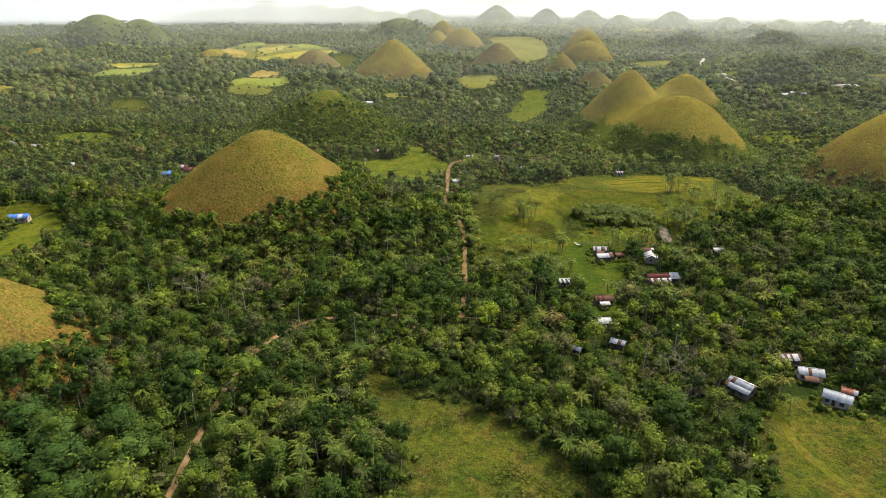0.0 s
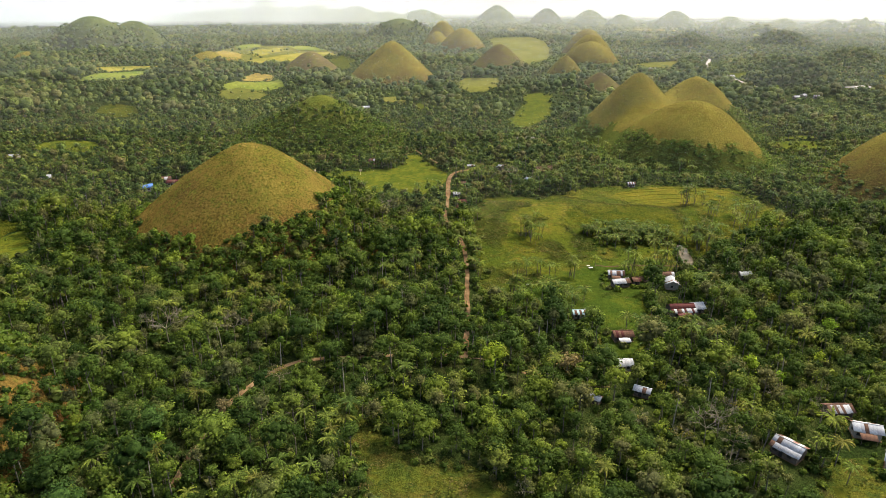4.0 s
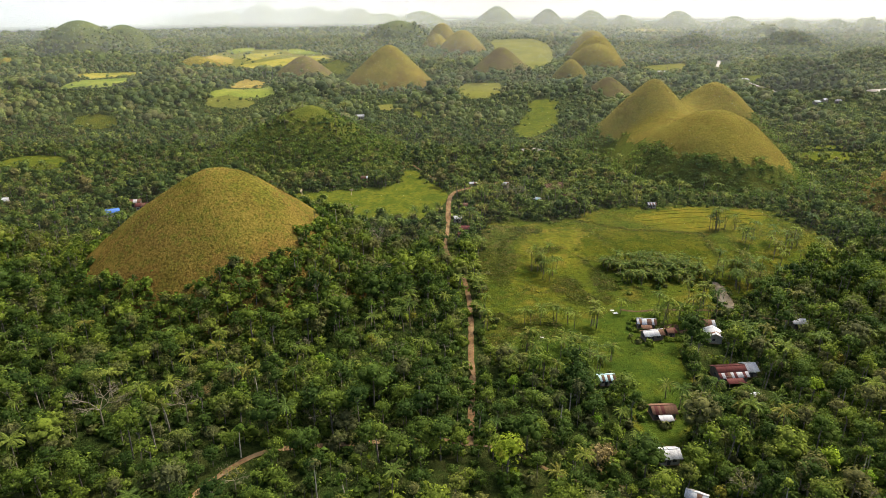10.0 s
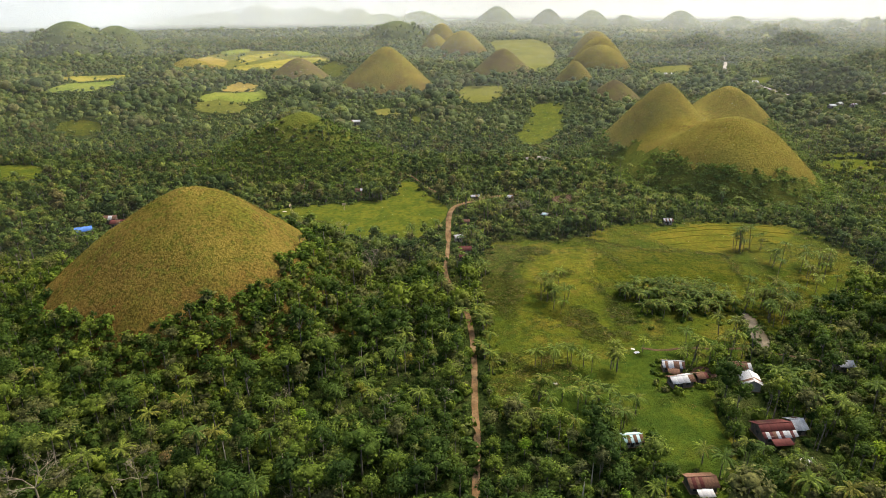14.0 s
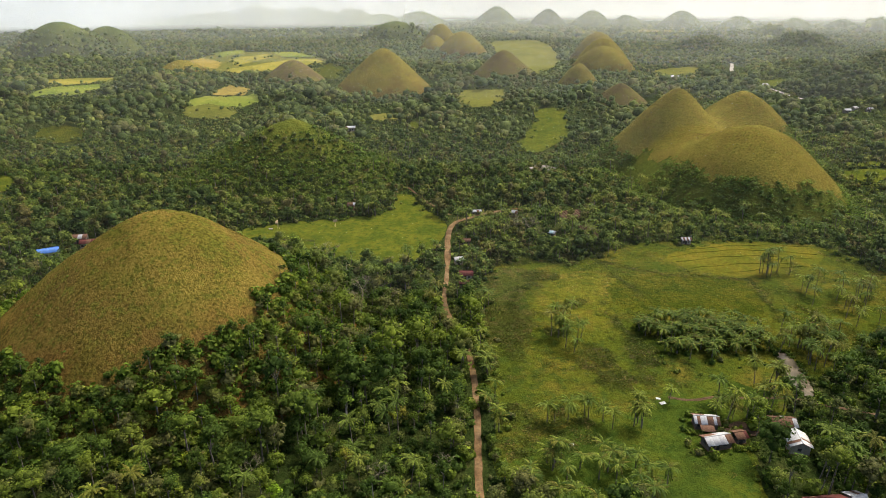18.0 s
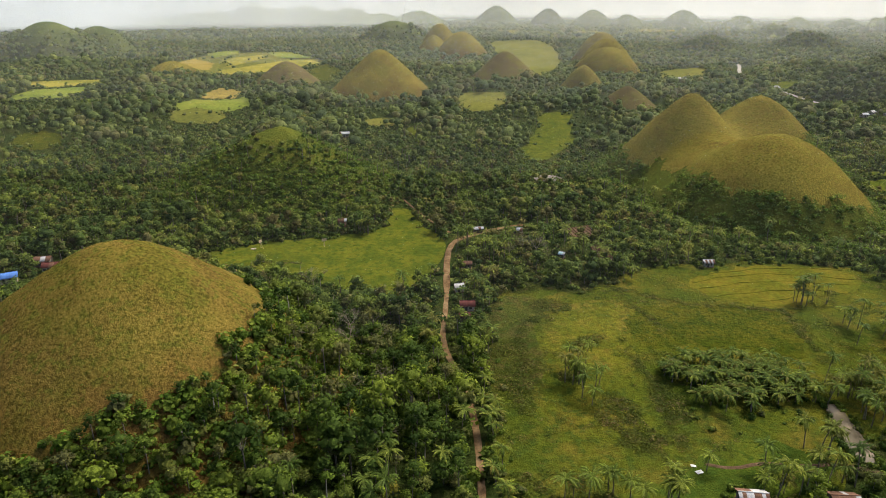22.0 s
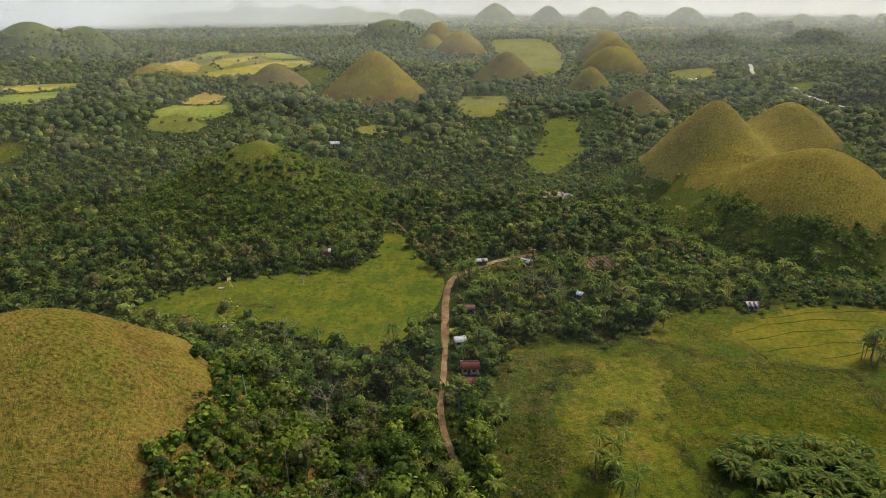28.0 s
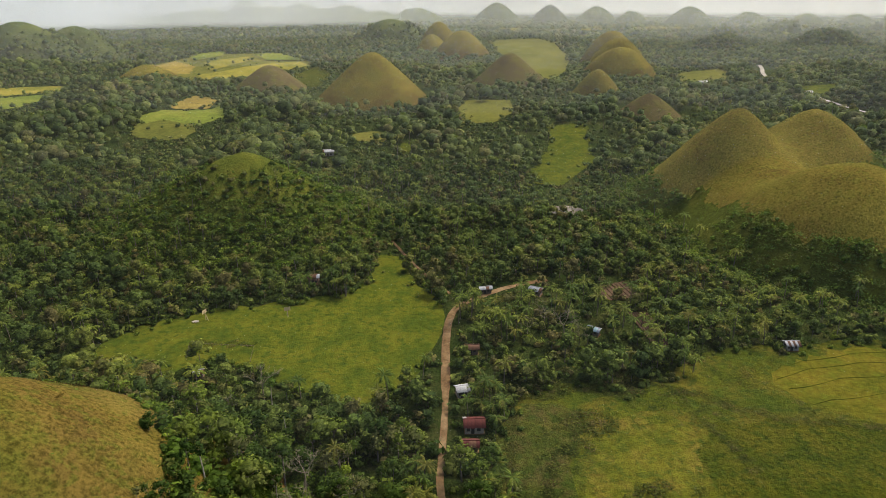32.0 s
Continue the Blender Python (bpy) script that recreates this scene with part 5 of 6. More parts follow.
# trees that stand out, with room round them
BARE_AT = [(-86, 4, 1.9), (-67, 9, 1.3), (-33, 6, 0.8), (-29, 135, 1.5), (-15.5, 108, 1.0), (1, 43, 0.8), (-14, 40, 0.8), (-47.5, 171, 1.4), (-28, 125, 1.3), (-15.6, 107, 0.9), (18, -61, 0.7), (65, -42, 1.4), (66, -53, 0.9),
           (-54.6, 162, 1.0), (42, 203, 1.6), (99.5, -32, 1.0), (-43, 41, 0.9), (-31, 124, 0.8), (70, -38, 1.4), (37, 212, 1.1)]
LIME_AT = [(14.8, -13, 1.9), (81, 213, 1.2), (84, 208, 0.9), (-92, -33, 1.0), (-68, -47, 1.1), (-10, 63.4, 1.1), (-22.5, 45, 1.0), (94.6, -17, 1.4), (-92, -39, 0.9), (42.6, -23, 0.9), (14.3, -10, 0.9), (-20.5, 139.5, 1.0), (89, -12, 1.3), (-12.5, 62.6, 1.0), (102, 18, 1.2), (113, -6, 1.3), (126, 12, 1.2), (61, -20, 1.0), (118, 34, 1.0), (40, 6, 1.0), (-36, 33, 1.0), (-60, 46, 1.0), (20, 22, 0.9)]
DRY_AT = [(36.5, -10, 1.35), (39.5, -7, 1.0), (-30, 153, 0.8), (-66, 20, 0.7), (44, -51, 0.7), (-58, -30, 0.9), (-50, -34, 0.8)]


def roomy(xs, ys):
    """Clear of the trees that stand out."""
    ok = np.ones(len(xs), bool)
    for x, y, s in BARE_AT + LIME_AT + DRY_AT:
        ok &= ~((np.abs(xs - x) < 2.8 * s) & (ys - y < 2.0 * s) & (ys - y > -2.0 * s - 5.0))
    return ok


rng = np.random.default_rng(21)
nx_, ny_ = scatter(-125, 150, 4.35, rng, 25)
keep = wooded(nx_, ny_) & (rng.uniform(size=len(nx_)) > 0.06) & ~shading_field(nx_, ny_) & roomy(nx_, ny_)
nx_, ny_ = nx_[keep], ny_[keep]
is_palm = rng.uniform(size=len(nx_)) < 0.07
for h in HILLS[:6]:
    is_palm &= hill_rise(nx_, ny_, h)[1] > 1.05
stand_ = np.array([noise.noise(Vector((x * 0.035, y * 0.035, 7.0))) for x, y in zip(nx_, ny_)])
ns = (0.62 + 1.0 * rng.beta(1.3, 2.6, len(nx_))) * (1.02 + 0.45 * stand_)
for h in HILLS[:6]:
    r_ = hill_rise(nx_, ny_, h)[1]
    ns = ns * np.where(r_ < 1.1, np.interp(r_ - bare_edge(h, np.arctan2(ny_ - h[2], nx_ - h[1])), (0, 0.28), (0.52, 1.05)), 1.0)
# the trees of the nearest stretch stand as things of their own
close = (np.abs(nx_) < 66 + 0.1 * ny_) & (ny_ < 40) & ~is_palm
close &= np.cumsum(close) <= 300

TREE_LABEL = ["tall broad-leaved tree with a dense dark green crown", "small round broad-leaved tree in the wood", "wide spreading tree with a lumpy green crown", "slender pale-stemmed tree with a narrow crown",
              "low bushy tree at the wood's edge", "young leafy tree among taller ones", "tall tree rising over the wood's canopy", "leafy tree with a loose green crown"]
stock = []
for k_, (c, s) in enumerate(NEAR):
    stock.append((grown("crown", c, [M_LEAF]), grown("trunk", s, [M_BARK])))
lime_crowns = [grown("crown", NEAR[k_][0], [M_LEAF_LIME]) for k_ in (1, 5)]
for x, y, s in zip(nx_[close], ny_[close], ns[close]):
    k_ = int(rng.integers(len(NEAR)))
    tree = tagged(new("broadleaf_tree"), TREE_LABEL[k_], "tree", "woodland trees")
    tree.matrix_basis = pose(x, y, float(land(x, y)), 0, 0, rng.uniform(0, 360)) @ Matrix.Diagonal((s, s, s * rng.uniform(0.88, 1.15), 1))
    piece("trunk", stock[k_][1], tree)
    piece("crown", stock[k_][0], tree)
rest = ~close & ~is_palm
back = rest & (ny_ > 55)
rest &= ny_ <= 55
strewn("woodland", FIELDWARD, nx_[back], ny_[back], ns[back], [M_LEAF, M_BARK], "dense broad-leaved woodland beside the road and pastures", "woodland", rng)
strewn("woodland", NEAR, nx_[rest], ny_[rest], ns[rest], [M_LEAF, M_BARK], "dense mixed broad-leaved woodland with dark green crowns", "woodland", rng)

mx_, my_ = scatter(150, 420, 5.5, rng, 10)
keep = wooded(mx_, my_) & (rng.uniform(size=len(mx_)) > 0.02) & ~shading_field(mx_, my_)
keep &= (np.hypot((mx_ - 38) / 30, (my_ - 214) / 34) > 1) | (rng.uniform(size=len(mx_)) < 0.4)
for h in HILLS[2:6] + HILLS[12:13]:
    keep &= hill_rise(mx_, my_, h)[1] > bare_edge(h, np.arctan2(my_ - h[2], mx_ - h[1])) + (0.27 if h[0] in ("twin_peak", "twin_front", "twin_saddle") else 0.12)
mx_, my_ = mx_[keep], my_[keep]
msize = rng.uniform(0.55, 1.25, len(mx_)) * (1.0 + 0.5 * np.array([noise.noise(Vector((x * 0.03, y * 0.03, 2.0))) for x, y in zip(mx_, my_)]))
for h in (HILLS[11],):
    r_ = hill_rise(mx_, my_, h)[1]
    msize = msize * np.where(r_ < 1.1, np.interp(r_, (0.3, 0.6, 1.0), (0.0, 0.3, 0.75)), 1.0)
for h in HILLS[2:6]:
    r_ = hill_rise(mx_, my_, h)[1]
    msize = msize * np.where(r_ < 1.4, np.interp(r_ - h[8], (0.2, 0.75), (0.40, 0.85)), 1.0)
msize = msize * np.where((mx_ > 95) & (mx_ < 280) & (my_ > 195) & (my_ < 330), 0.72, 1.0)
mp = rng.uniform(size=len(mx_)) < 0.2
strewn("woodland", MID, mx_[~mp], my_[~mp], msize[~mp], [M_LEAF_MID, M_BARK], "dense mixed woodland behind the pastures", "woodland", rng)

ax_, ay_ = np.meshgrid(np.arange(-190, 190, 7.0), np.arange(-235, 60, 7.0))
ax_, ay_ = ax_.ravel() + rng.uniform(-2.6, 2.6, ax_.size), ay_.ravel() + rng.uniform(-2.6, 2.6, ay_.size)
keep = ((ay_ < -126) | (np.abs(ax_) > 0.74 * (ay_ + 205) + 45)) & wooded(ax_, ay_)
strewn("woodland", FAR, ax_[keep], ay_[keep], rng.uniform(0.7, 1.2, keep.sum()), [M_LEAF_MID, M_BARK], "dense woodland going on beside the way", "woodland", rng)

fx_, fy_ = scatter(420, 1150, 7.3, rng)
keep = wooded(fx_, fy_) & (rng.uniform(size=len(fx_)) > 0.04)
fx_, fy_ = fx_[keep], fy_[keep]
fp = rng.uniform(size=len(fx_)) < 0.06
low = shading_field(fx_, fy_)
size = np.where(low, 0.3, 1.0) * (0.58 + 0.85 * rng.beta(1.5, 2.2, len(fx_))) * (1.0 + 0.5 * np.sin(fx_ * 0.031 + 2 * np.sin(fy_ * 0.017)) * np.sin(fy_ * 0.027 + fx_ * 0.011))
fp &= ~low
for h in HILLS:
    if h[9] == "wooded" and 500 < h[2] < 1400:
        size = np.where(hill_rise(fx_, fy_, h)[1] < 0.95, np.maximum(size, 1.0), size)
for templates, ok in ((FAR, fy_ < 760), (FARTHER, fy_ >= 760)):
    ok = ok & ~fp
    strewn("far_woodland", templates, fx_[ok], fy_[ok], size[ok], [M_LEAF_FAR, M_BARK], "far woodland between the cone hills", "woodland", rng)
for h in HILLS:
    if h[9] == "wooded" and 500 < h[2] < 1500:
        n_ = int(h[5] ** 2 / 9)
        t, d = rng.uniform(0, 2 * math.pi, n_), h[5] * np.sqrt(rng.uniform(0, 1, n_))
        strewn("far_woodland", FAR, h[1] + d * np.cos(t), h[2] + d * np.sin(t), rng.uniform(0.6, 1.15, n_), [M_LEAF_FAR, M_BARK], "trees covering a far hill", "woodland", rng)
strewn("far_palms", PALMS_FAR, fx_[fp], fy_[fp], rng.uniform(0.9, 1.2, fp.sum()), [M_PALM, M_PALMBARK], "coconut palms standing over far woodland", "palms", rng)

vx_, vy_ = scatter(1150, 1650, 12.5, rng)
keep = wooded(vx_, vy_)
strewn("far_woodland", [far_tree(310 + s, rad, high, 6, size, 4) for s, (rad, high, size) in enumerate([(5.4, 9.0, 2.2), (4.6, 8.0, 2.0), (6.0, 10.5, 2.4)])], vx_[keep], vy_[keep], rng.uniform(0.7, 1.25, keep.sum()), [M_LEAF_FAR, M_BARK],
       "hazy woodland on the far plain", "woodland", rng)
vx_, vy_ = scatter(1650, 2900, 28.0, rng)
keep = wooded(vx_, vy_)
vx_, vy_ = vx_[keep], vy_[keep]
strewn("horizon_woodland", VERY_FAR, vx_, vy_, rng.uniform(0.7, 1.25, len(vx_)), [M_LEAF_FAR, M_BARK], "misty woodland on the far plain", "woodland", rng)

# palms: in the grove, along the road, round the houses and through the woods
groves = [(77, 114, 11, 8, 34), (93, 112, 14, 9, 46), (84, 101, 14, 6, 24), (102, 103, 8, 5, 8), (35, 40, 18, 10, 34), (-30, -76, 16, 13, 36), (14, 150, 5, 26, 22), (13, 75, 3, 30, 16), (78, 70, 16, 8, 16), (120, 100, 10, 16, 22), (150, 130, 22, 20, 26),
          (-40, 240, 16, 3, 12), (41, 108, 6, 12, 12), (137, 162, 7, 3.5, 11), (121, 104, 5, 9, 9), (93, 79, 3, 3, 4), (-25, -42, 4, 8, 12), (-40, -61, 8, 3, 8), (-145, 32, 16, 12, 16), (40, 62, 14, 5, 12), (75, 12, 16, 16, 20), (100, -45, 16, 14, 14), (33, -72, 4, 6, 7), (-2, 130, 5, 14, 14), (12, 215, 6, 22, 14), (80, 205, 22, 6, 24), (60, 222, 20, 12, 22), (26, 216, 9, 16, 16), (72, 190, 9, 7, 8), (98, 40, 10, 12, 14), (-12, 60, 9, 40, 12)]
px_, py_ = [], []
for gx_, gy_, ax_, ay_, n_ in groves:
    t, d = rng.uniform(0, 2 * math.pi, n_), np.sqrt(rng.uniform(0, 1, n_))
    px_.append(gx_ + ax_ * d * np.cos(t))
    py_.append(gy_ + ay_ * d * np.sin(t))
px_, py_ = np.concatenate(px_), np.concatenate(py_)
ok = np.ones(len(px_), bool)
for line, d in LINES:
    ok &= off_line(px_, py_, line) > d * 0.8
ok &= off_houses(px_, py_, 1.8)
for p in PONDS:
    ok &= ~inside(px_, py_, rounded(p))
px_, py_ = px_[ok], py_[ok]
frond_mesh = []
for s in range(4):
    r = np.random.default_rng(500 + s)
    v, f, _, up = frond_quads(2.9, 0.55 + 0.12 * s, r, 0.38, 6)
    frond_mesh.append((quads("frond", v, f, [M_PALM], normals=up), quads("frond", v, f, [M_PALM_YOUNG], normals=up)))
count_things = 215
for x, y in zip(px_[:count_things], py_[:count_things]):
    high = rng.uniform(2.6, 5.6) if 34 < x < 48 and 94 < y < 122 or math.hypot((x - 86) / 24, (y - 110) / 14) < 1.1 else rng.uniform(3.4, 7.2)
    lean = rng.normal(size=2) * high * 0.06
    ob = tagged(new("coconut_palm"), "slender coconut palm with drooping green fronds", "palm", "coconut palms")
    ob.matrix_basis = pose(x, y, float(land(x, y)))
    bm = bmesh.new()
    tube(bm, [(0, 0, -0.3), (lean[0] * 0.3, lean[1] * 0.3, high * 0.5), (lean[0], lean[1], high)], [0.17, 0.11, 0.09], 6)
    part("trunk", bm, M_PALMBARK, ob)
    for a in range(16):
        piece("frond", frond_mesh[a % 4][1 if 34 < x < 48 and 94 < y < 122 else 0], ob, pose(lean[0], lean[1], high, 0, math.degrees(rng.uniform(-0.5, 0.45)), a * 137.5 + rng.uniform(-12, 12)) @ Matrix.Scale(rng.uniform(0.85, 1.12), 4))
qx = np.concatenate([px_[count_things:], nx_[is_palm], mx_[mp]])
qy = np.concatenate([py_[count_things:], ny_[is_palm], my_[mp]])
strewn("palm_stand", PALMS, qx, qy, rng.uniform(0.8, 1.15, len(qx)), [M_PALM, M_PALMBARK], "coconut palms standing through the woods", "palms", rng)

# undergrowth below the trees and scrub on the rough pasture
ux_, uy_ = scatter(-125, 150, 3.9, rng, 20)
keep = wooded(ux_, uy_, 0.55) & (rng.uniform(size=len(ux_)) < 0.95)
strewn("undergrowth", BUSH, ux_[keep], uy_[keep], rng.uniform(1.0, 1.9, keep.sum()), [M_LEAF, M_BARK], "leafy undergrowth below the trees", "undergrowth", rng, stems=False)
for hx_, hy_, hr, n_ in ((-87, 111, 60, 3400), (-156, -42, 58, 1200), (175, 280, 54, 2400), (160, 356, 52, 1800), (218, 388, 52, 1400), (299, 189, 70, 1600)):
    t, d = rng.uniform(0, 2 * math.pi, n_), hr * np.sqrt(rng.uniform(0.36, 1.3, n_))
    bx_, by_ = hx_ + 1.05 * d * np.cos(t), hy_ + d * np.sin(t)
    keep = wooded(bx_, by_)
    strewn("undergrowth", LOW_SCRUB + FINE_BUSH[:1] if hx_ > 100 else BUSH, bx_[keep], by_[keep], rng.uniform(0.7, 1.7, keep.sum()) * (0.75 if hx_ > 100 else 1.0), [M_LEAF_FRESH, M_BARK], "leafy bushes round the foot of a grassy hill", "undergrowth", rng, stems=False)
t, d = rng.uniform(0, 2 * math.pi, 34), 56 * np.sqrt(rng.uniform(0.02, 0.6, 34))
strewn("hill_shrubs", BUSH, -87 + 1.1 * d * np.cos(t), 111 + d * np.sin(t), rng.uniform(0.15, 0.45, 34), [M_LEAF_FRESH, M_BARK], "small green shrubs scattered over a grassy hill", "shrubs", rng, stems=False)
keep = (np.hypot((ux_ - 86) / 23, (uy_ - 110) / 13) < 1.0) | (np.hypot((ux_ - 82) / 18, (uy_ - 93) / 7) < 1.0)
keep &= rng.uniform(size=len(ux_)) < 0.6
strewn("undergrowth", BUSH, ux_[keep], uy_[keep], rng.uniform(0.5, 1.0, keep.sum()), [M_LEAF, M_BARK], "dark undergrowth below a palm grove", "undergrowth", rng, stems=False)
sx_, sy_ = scatter(-115, 205, 2.3, rng)
scrub = np.array([noise.noise(Vector((x * 0.05, y * 0.05, 3.0))) for x, y in zip(sx_, sy_)]) + rng.uniform(-0.25, 0.25, len(sx_))
keep = (inside(sx_, sy_, rounded(BIG)) | inside(sx_, sy_, rounded(FRONT)) | inside(sx_, sy_, rounded(FRONT_R))) & (scrub > np.where(sx_ < 34, -0.06, np.where(sx_ < 64, 0.16, 0.06)))
for p in (FIELDS[4][1], FIELDS[5][1]):
    keep &= ~inside(sx_, sy_, p)
for line, d in LINES:
    keep &= off_line(sx_, sy_, line) > d
for hx_, hy_, _, hl, hd, *_ in HOUSES:
    keep &= np.hypot(sx_ - hx_, sy_ - hy_) > hl * 0.8
strewn("scrub", LOW_SCRUB, sx_[keep], sy_[keep], rng.uniform(0.2, 0.75, keep.sum()), [M_SCRUB, M_BARK], "low green scrub on rough pasture", "scrub", rng, stems=False)


t, d = rng.uniform(0, 2 * math.pi, 5200), 66 * np.sqrt(rng.uniform(0.035, 1.05, 5200))
mx2, my2 = -93.5 + 1.1 * d * np.cos(t), 320 + d * np.sin(t)
strewn("scrub", LOW_SCRUB + FINE_BUSH[:1], mx2, my2, rng.uniform(0.4, 0.85, 5200) * np.interp(d, (12, 50), (0.6, 1.7)), [M_LEAF_FRESH, M_BARK], "low green scrub over a mound", "scrub", rng, stems=False)

# trees and bushes along the edges of far fields and here and there in them
ex_, ey_ = [], []
for name, p, _, _ in FIELDS:
    if p[0][1] > 370 and name != "fallow_field":
        for (x0, y0), (x1, y1) in zip(p, p[1:] + p[:1]):
            n_ = int(math.dist((x0, y0), (x1, y1)) / 11)
            u = rng.uniform(0, 1, n_)
            gap = np.sin(u * 19 + x0) + rng.uniform(-0.8, 0.8, n_) > 0.35
            ex_.append((x0 + (x1 - x0) * u + rng.normal(size=n_) * 2.5)[gap])
            ey_.append((y0 + (y1 - y0) * u + rng.normal(size=n_) * 2.5)[gap])
ex_, ey_ = np.concatenate(ex_), np.concatenate(ey_)
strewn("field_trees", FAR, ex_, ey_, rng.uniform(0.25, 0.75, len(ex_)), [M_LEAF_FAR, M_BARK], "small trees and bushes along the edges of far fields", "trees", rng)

# bushes closing the woods behind the pastures
lowbush = []
for s in range(3):
    lowbush.append(bush(365 + s, 1.5, 1.6, 9, 0.50))
bx_, by_ = scatter(148, 425, 5.0, rng)
keep = wooded(bx_, by_, 0.8)
for h in HILLS[2:5]:
    keep &= hill_rise(bx_, by_, h)[1] > 1.2
strewn("undergrowth", lowbush, bx_[keep], by_[keep], rng.uniform(1.0, 2.0, keep.sum()), [M_LEAF_MID, M_BARK], "leafy undergrowth closing the woods", "undergrowth", rng, stems=False)

bx_, by_ = scatter(425, 1000, 5.2, rng)
keep = shading_field(bx_, by_) & wooded(bx_, by_)
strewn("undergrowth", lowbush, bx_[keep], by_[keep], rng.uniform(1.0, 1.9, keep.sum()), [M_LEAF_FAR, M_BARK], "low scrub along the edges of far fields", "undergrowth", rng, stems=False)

# bushes overhanging the near pond's bank
ring = np.array(rounded(PONDS[0], 2))
at = np.repeat(np.arange(len(ring)), 4)
bx_, by_ = ring[at, 0] + rng.normal(size=len(at)) * 0.5, ring[at, 1] + rng.normal(size=len(at)) * 0.5
out = np.stack([bx_ - ring[:, 0].mean(), by_ - ring[:, 1].mean()], 1)
out = out / np.linalg.norm(out, axis=1)[:, None] * 1.3
keep = rng.uniform(size=len(at)) < 0.7
strewn("undergrowth", FINE_BUSH, (bx_ + out[:, 0])[keep], (by_ + out[:, 1])[keep], rng.uniform(0.3, 0.8, keep.sum()), [M_LEAF, M_BARK], "green bushes on a pond's bank", "undergrowth", rng, stems=False)

# bushes and low trees where the woods meet the pastures
ex_, ey_ = [], []
for p in (BIG, FRONT, FRONT_R, MEADOW):
    ring = ragged(p)
    for (x0, y0), (x1, y1) in zip(ring, ring[1:] + ring[:1]):
        n_ = max(1, int(math.dist((x0, y0), (x1, y1)) * 1.1))
        u, w = rng.uniform(0, 1, n_), rng.normal(size=(2, n_)) * 1.8
        ex_.append(x0 + (x1 - x0) * u + w[0])
        ey_.append(y0 + (y1 - y0) * u + w[1])
ex_, ey_ = np.concatenate(ex_), np.concatenate(ey_)
ok = (rng.uniform(size=len(ex_)) < 0.6 + 0.4 * np.sin(ex_ * 0.3 + ey_ * 0.21)) & off_houses(ex_, ey_, 1.0)
for line, d in LINES:
    ok &= off_line(ex_, ey_, line) > d
ex_, ey_ = ex_[ok], ey_[ok]
strewn("undergrowth", FINE_BUSH, ex_, ey_, rng.uniform(0.3, 1.1, len(ex_)), [M_LEAF, M_BARK], "bushes along the edges of the pastures", "undergrowth", rng, stems=False)

# hedgerows and overgrown bunds across the pasture
HEDGES = [[(52, 186), (65, 177), (74, 173.5), (81, 167), (92, 161), (106, 159.5), (118, 158), (124, 154)], [(71, 161), (74, 152), (76.5, 142)], [(124, 157), (122, 140), (119, 120)], [(60, 128), (63, 110), (62, 96), (60, 80)],
          [(18, 38), (30, 34), (44, 31)], [(62, -120), (72, -92), (78, -80), (80, -66), (90, -51)], [(-6, -120), (-8, -80), (-14, -66), (-20, -52), (-23, -32)], [(34, -120), (34, -84), (28, -70), (16, -60), (6, -50), (-10, -46)], [(15, 92), (17, 120), (18, 146), (22, 168)], [(26, 108), (24, 126), (30, 150)], [(40, 176), (52, 174), (58, 172)], [(44, 92), (52, 84), (56, 74)], [(-77, 195), (-79, 203.5), (-70, 203), (-58.5, 201.5)]]
hx2, hy2 = [], []
for line in HEDGES:
    pts = np.array(eased(line, 2))
    for (x0, y0), (x1, y1) in zip(pts, pts[1:]):
        n_ = max(1, int(math.hypot(x1 - x0, y1 - y0) * 3.2))
        u = rng.uniform(0, 1, n_)
        hx2.append(x0 + (x1 - x0) * u + rng.normal(size=n_) * 0.9)
        hy2.append(y0 + (y1 - y0) * u + rng.normal(size=n_) * 0.9)
hx2, hy2 = np.concatenate(hx2), np.concatenate(hy2)
strewn("hedgerow", LOW_SCRUB, hx2, hy2, rng.uniform(0.25, 0.6, len(hx2)), [M_SCRUB, M_BARK], "overgrown bunds and hedge lines across the pasture", "hedge", rng, stems=False)
cx2, cy2 = [], []
for x0, y0, ax_, ay_, n_ in ((48, 96, 6, 9, 90), (52, 84, 6, 5, 60), (24, 116, 6, 22, 160), (40, 113, 4, 3, 26), (41, 160, 8, 5, 60), (52, 176, 7, 4, 60), (36, 150, 4, 4, 24), (48, 134, 5, 3, 26), (30, 176, 8, 5, 60), (33, 62, 7, 10, 60),
                             (20, 60, 5, 12, 60), (130, 110, 12, 8, 90), (64, 100, 5, 10, 80), (2, -60, 4, 5, 20), (16, -82, 5, 6, 24), (26, -84, 4, 8, 30), (-12, -46, 3, 4, 16)):
    t, d = rng.uniform(0, 2 * math.pi, n_), np.sqrt(rng.uniform(0, 1, n_))
    cx2.append(x0 + ax_ * d * np.cos(t))
    cy2.append(y0 + ay_ * d * np.sin(t))
cx2, cy2 = np.concatenate(cx2), np.concatenate(cy2)
ok = np.ones(len(cx2), bool)
for line, d in LINES:
    ok &= off_line(cx2, cy2, line) > d
strewn("scrub", LOW_SCRUB, cx2[ok], cy2[ok], rng.uniform(0.35, 0.95, ok.sum()), [M_SCRUB, M_BARK], "grey-green scrub masses on rough pasture", "scrub", rng, stems=False)

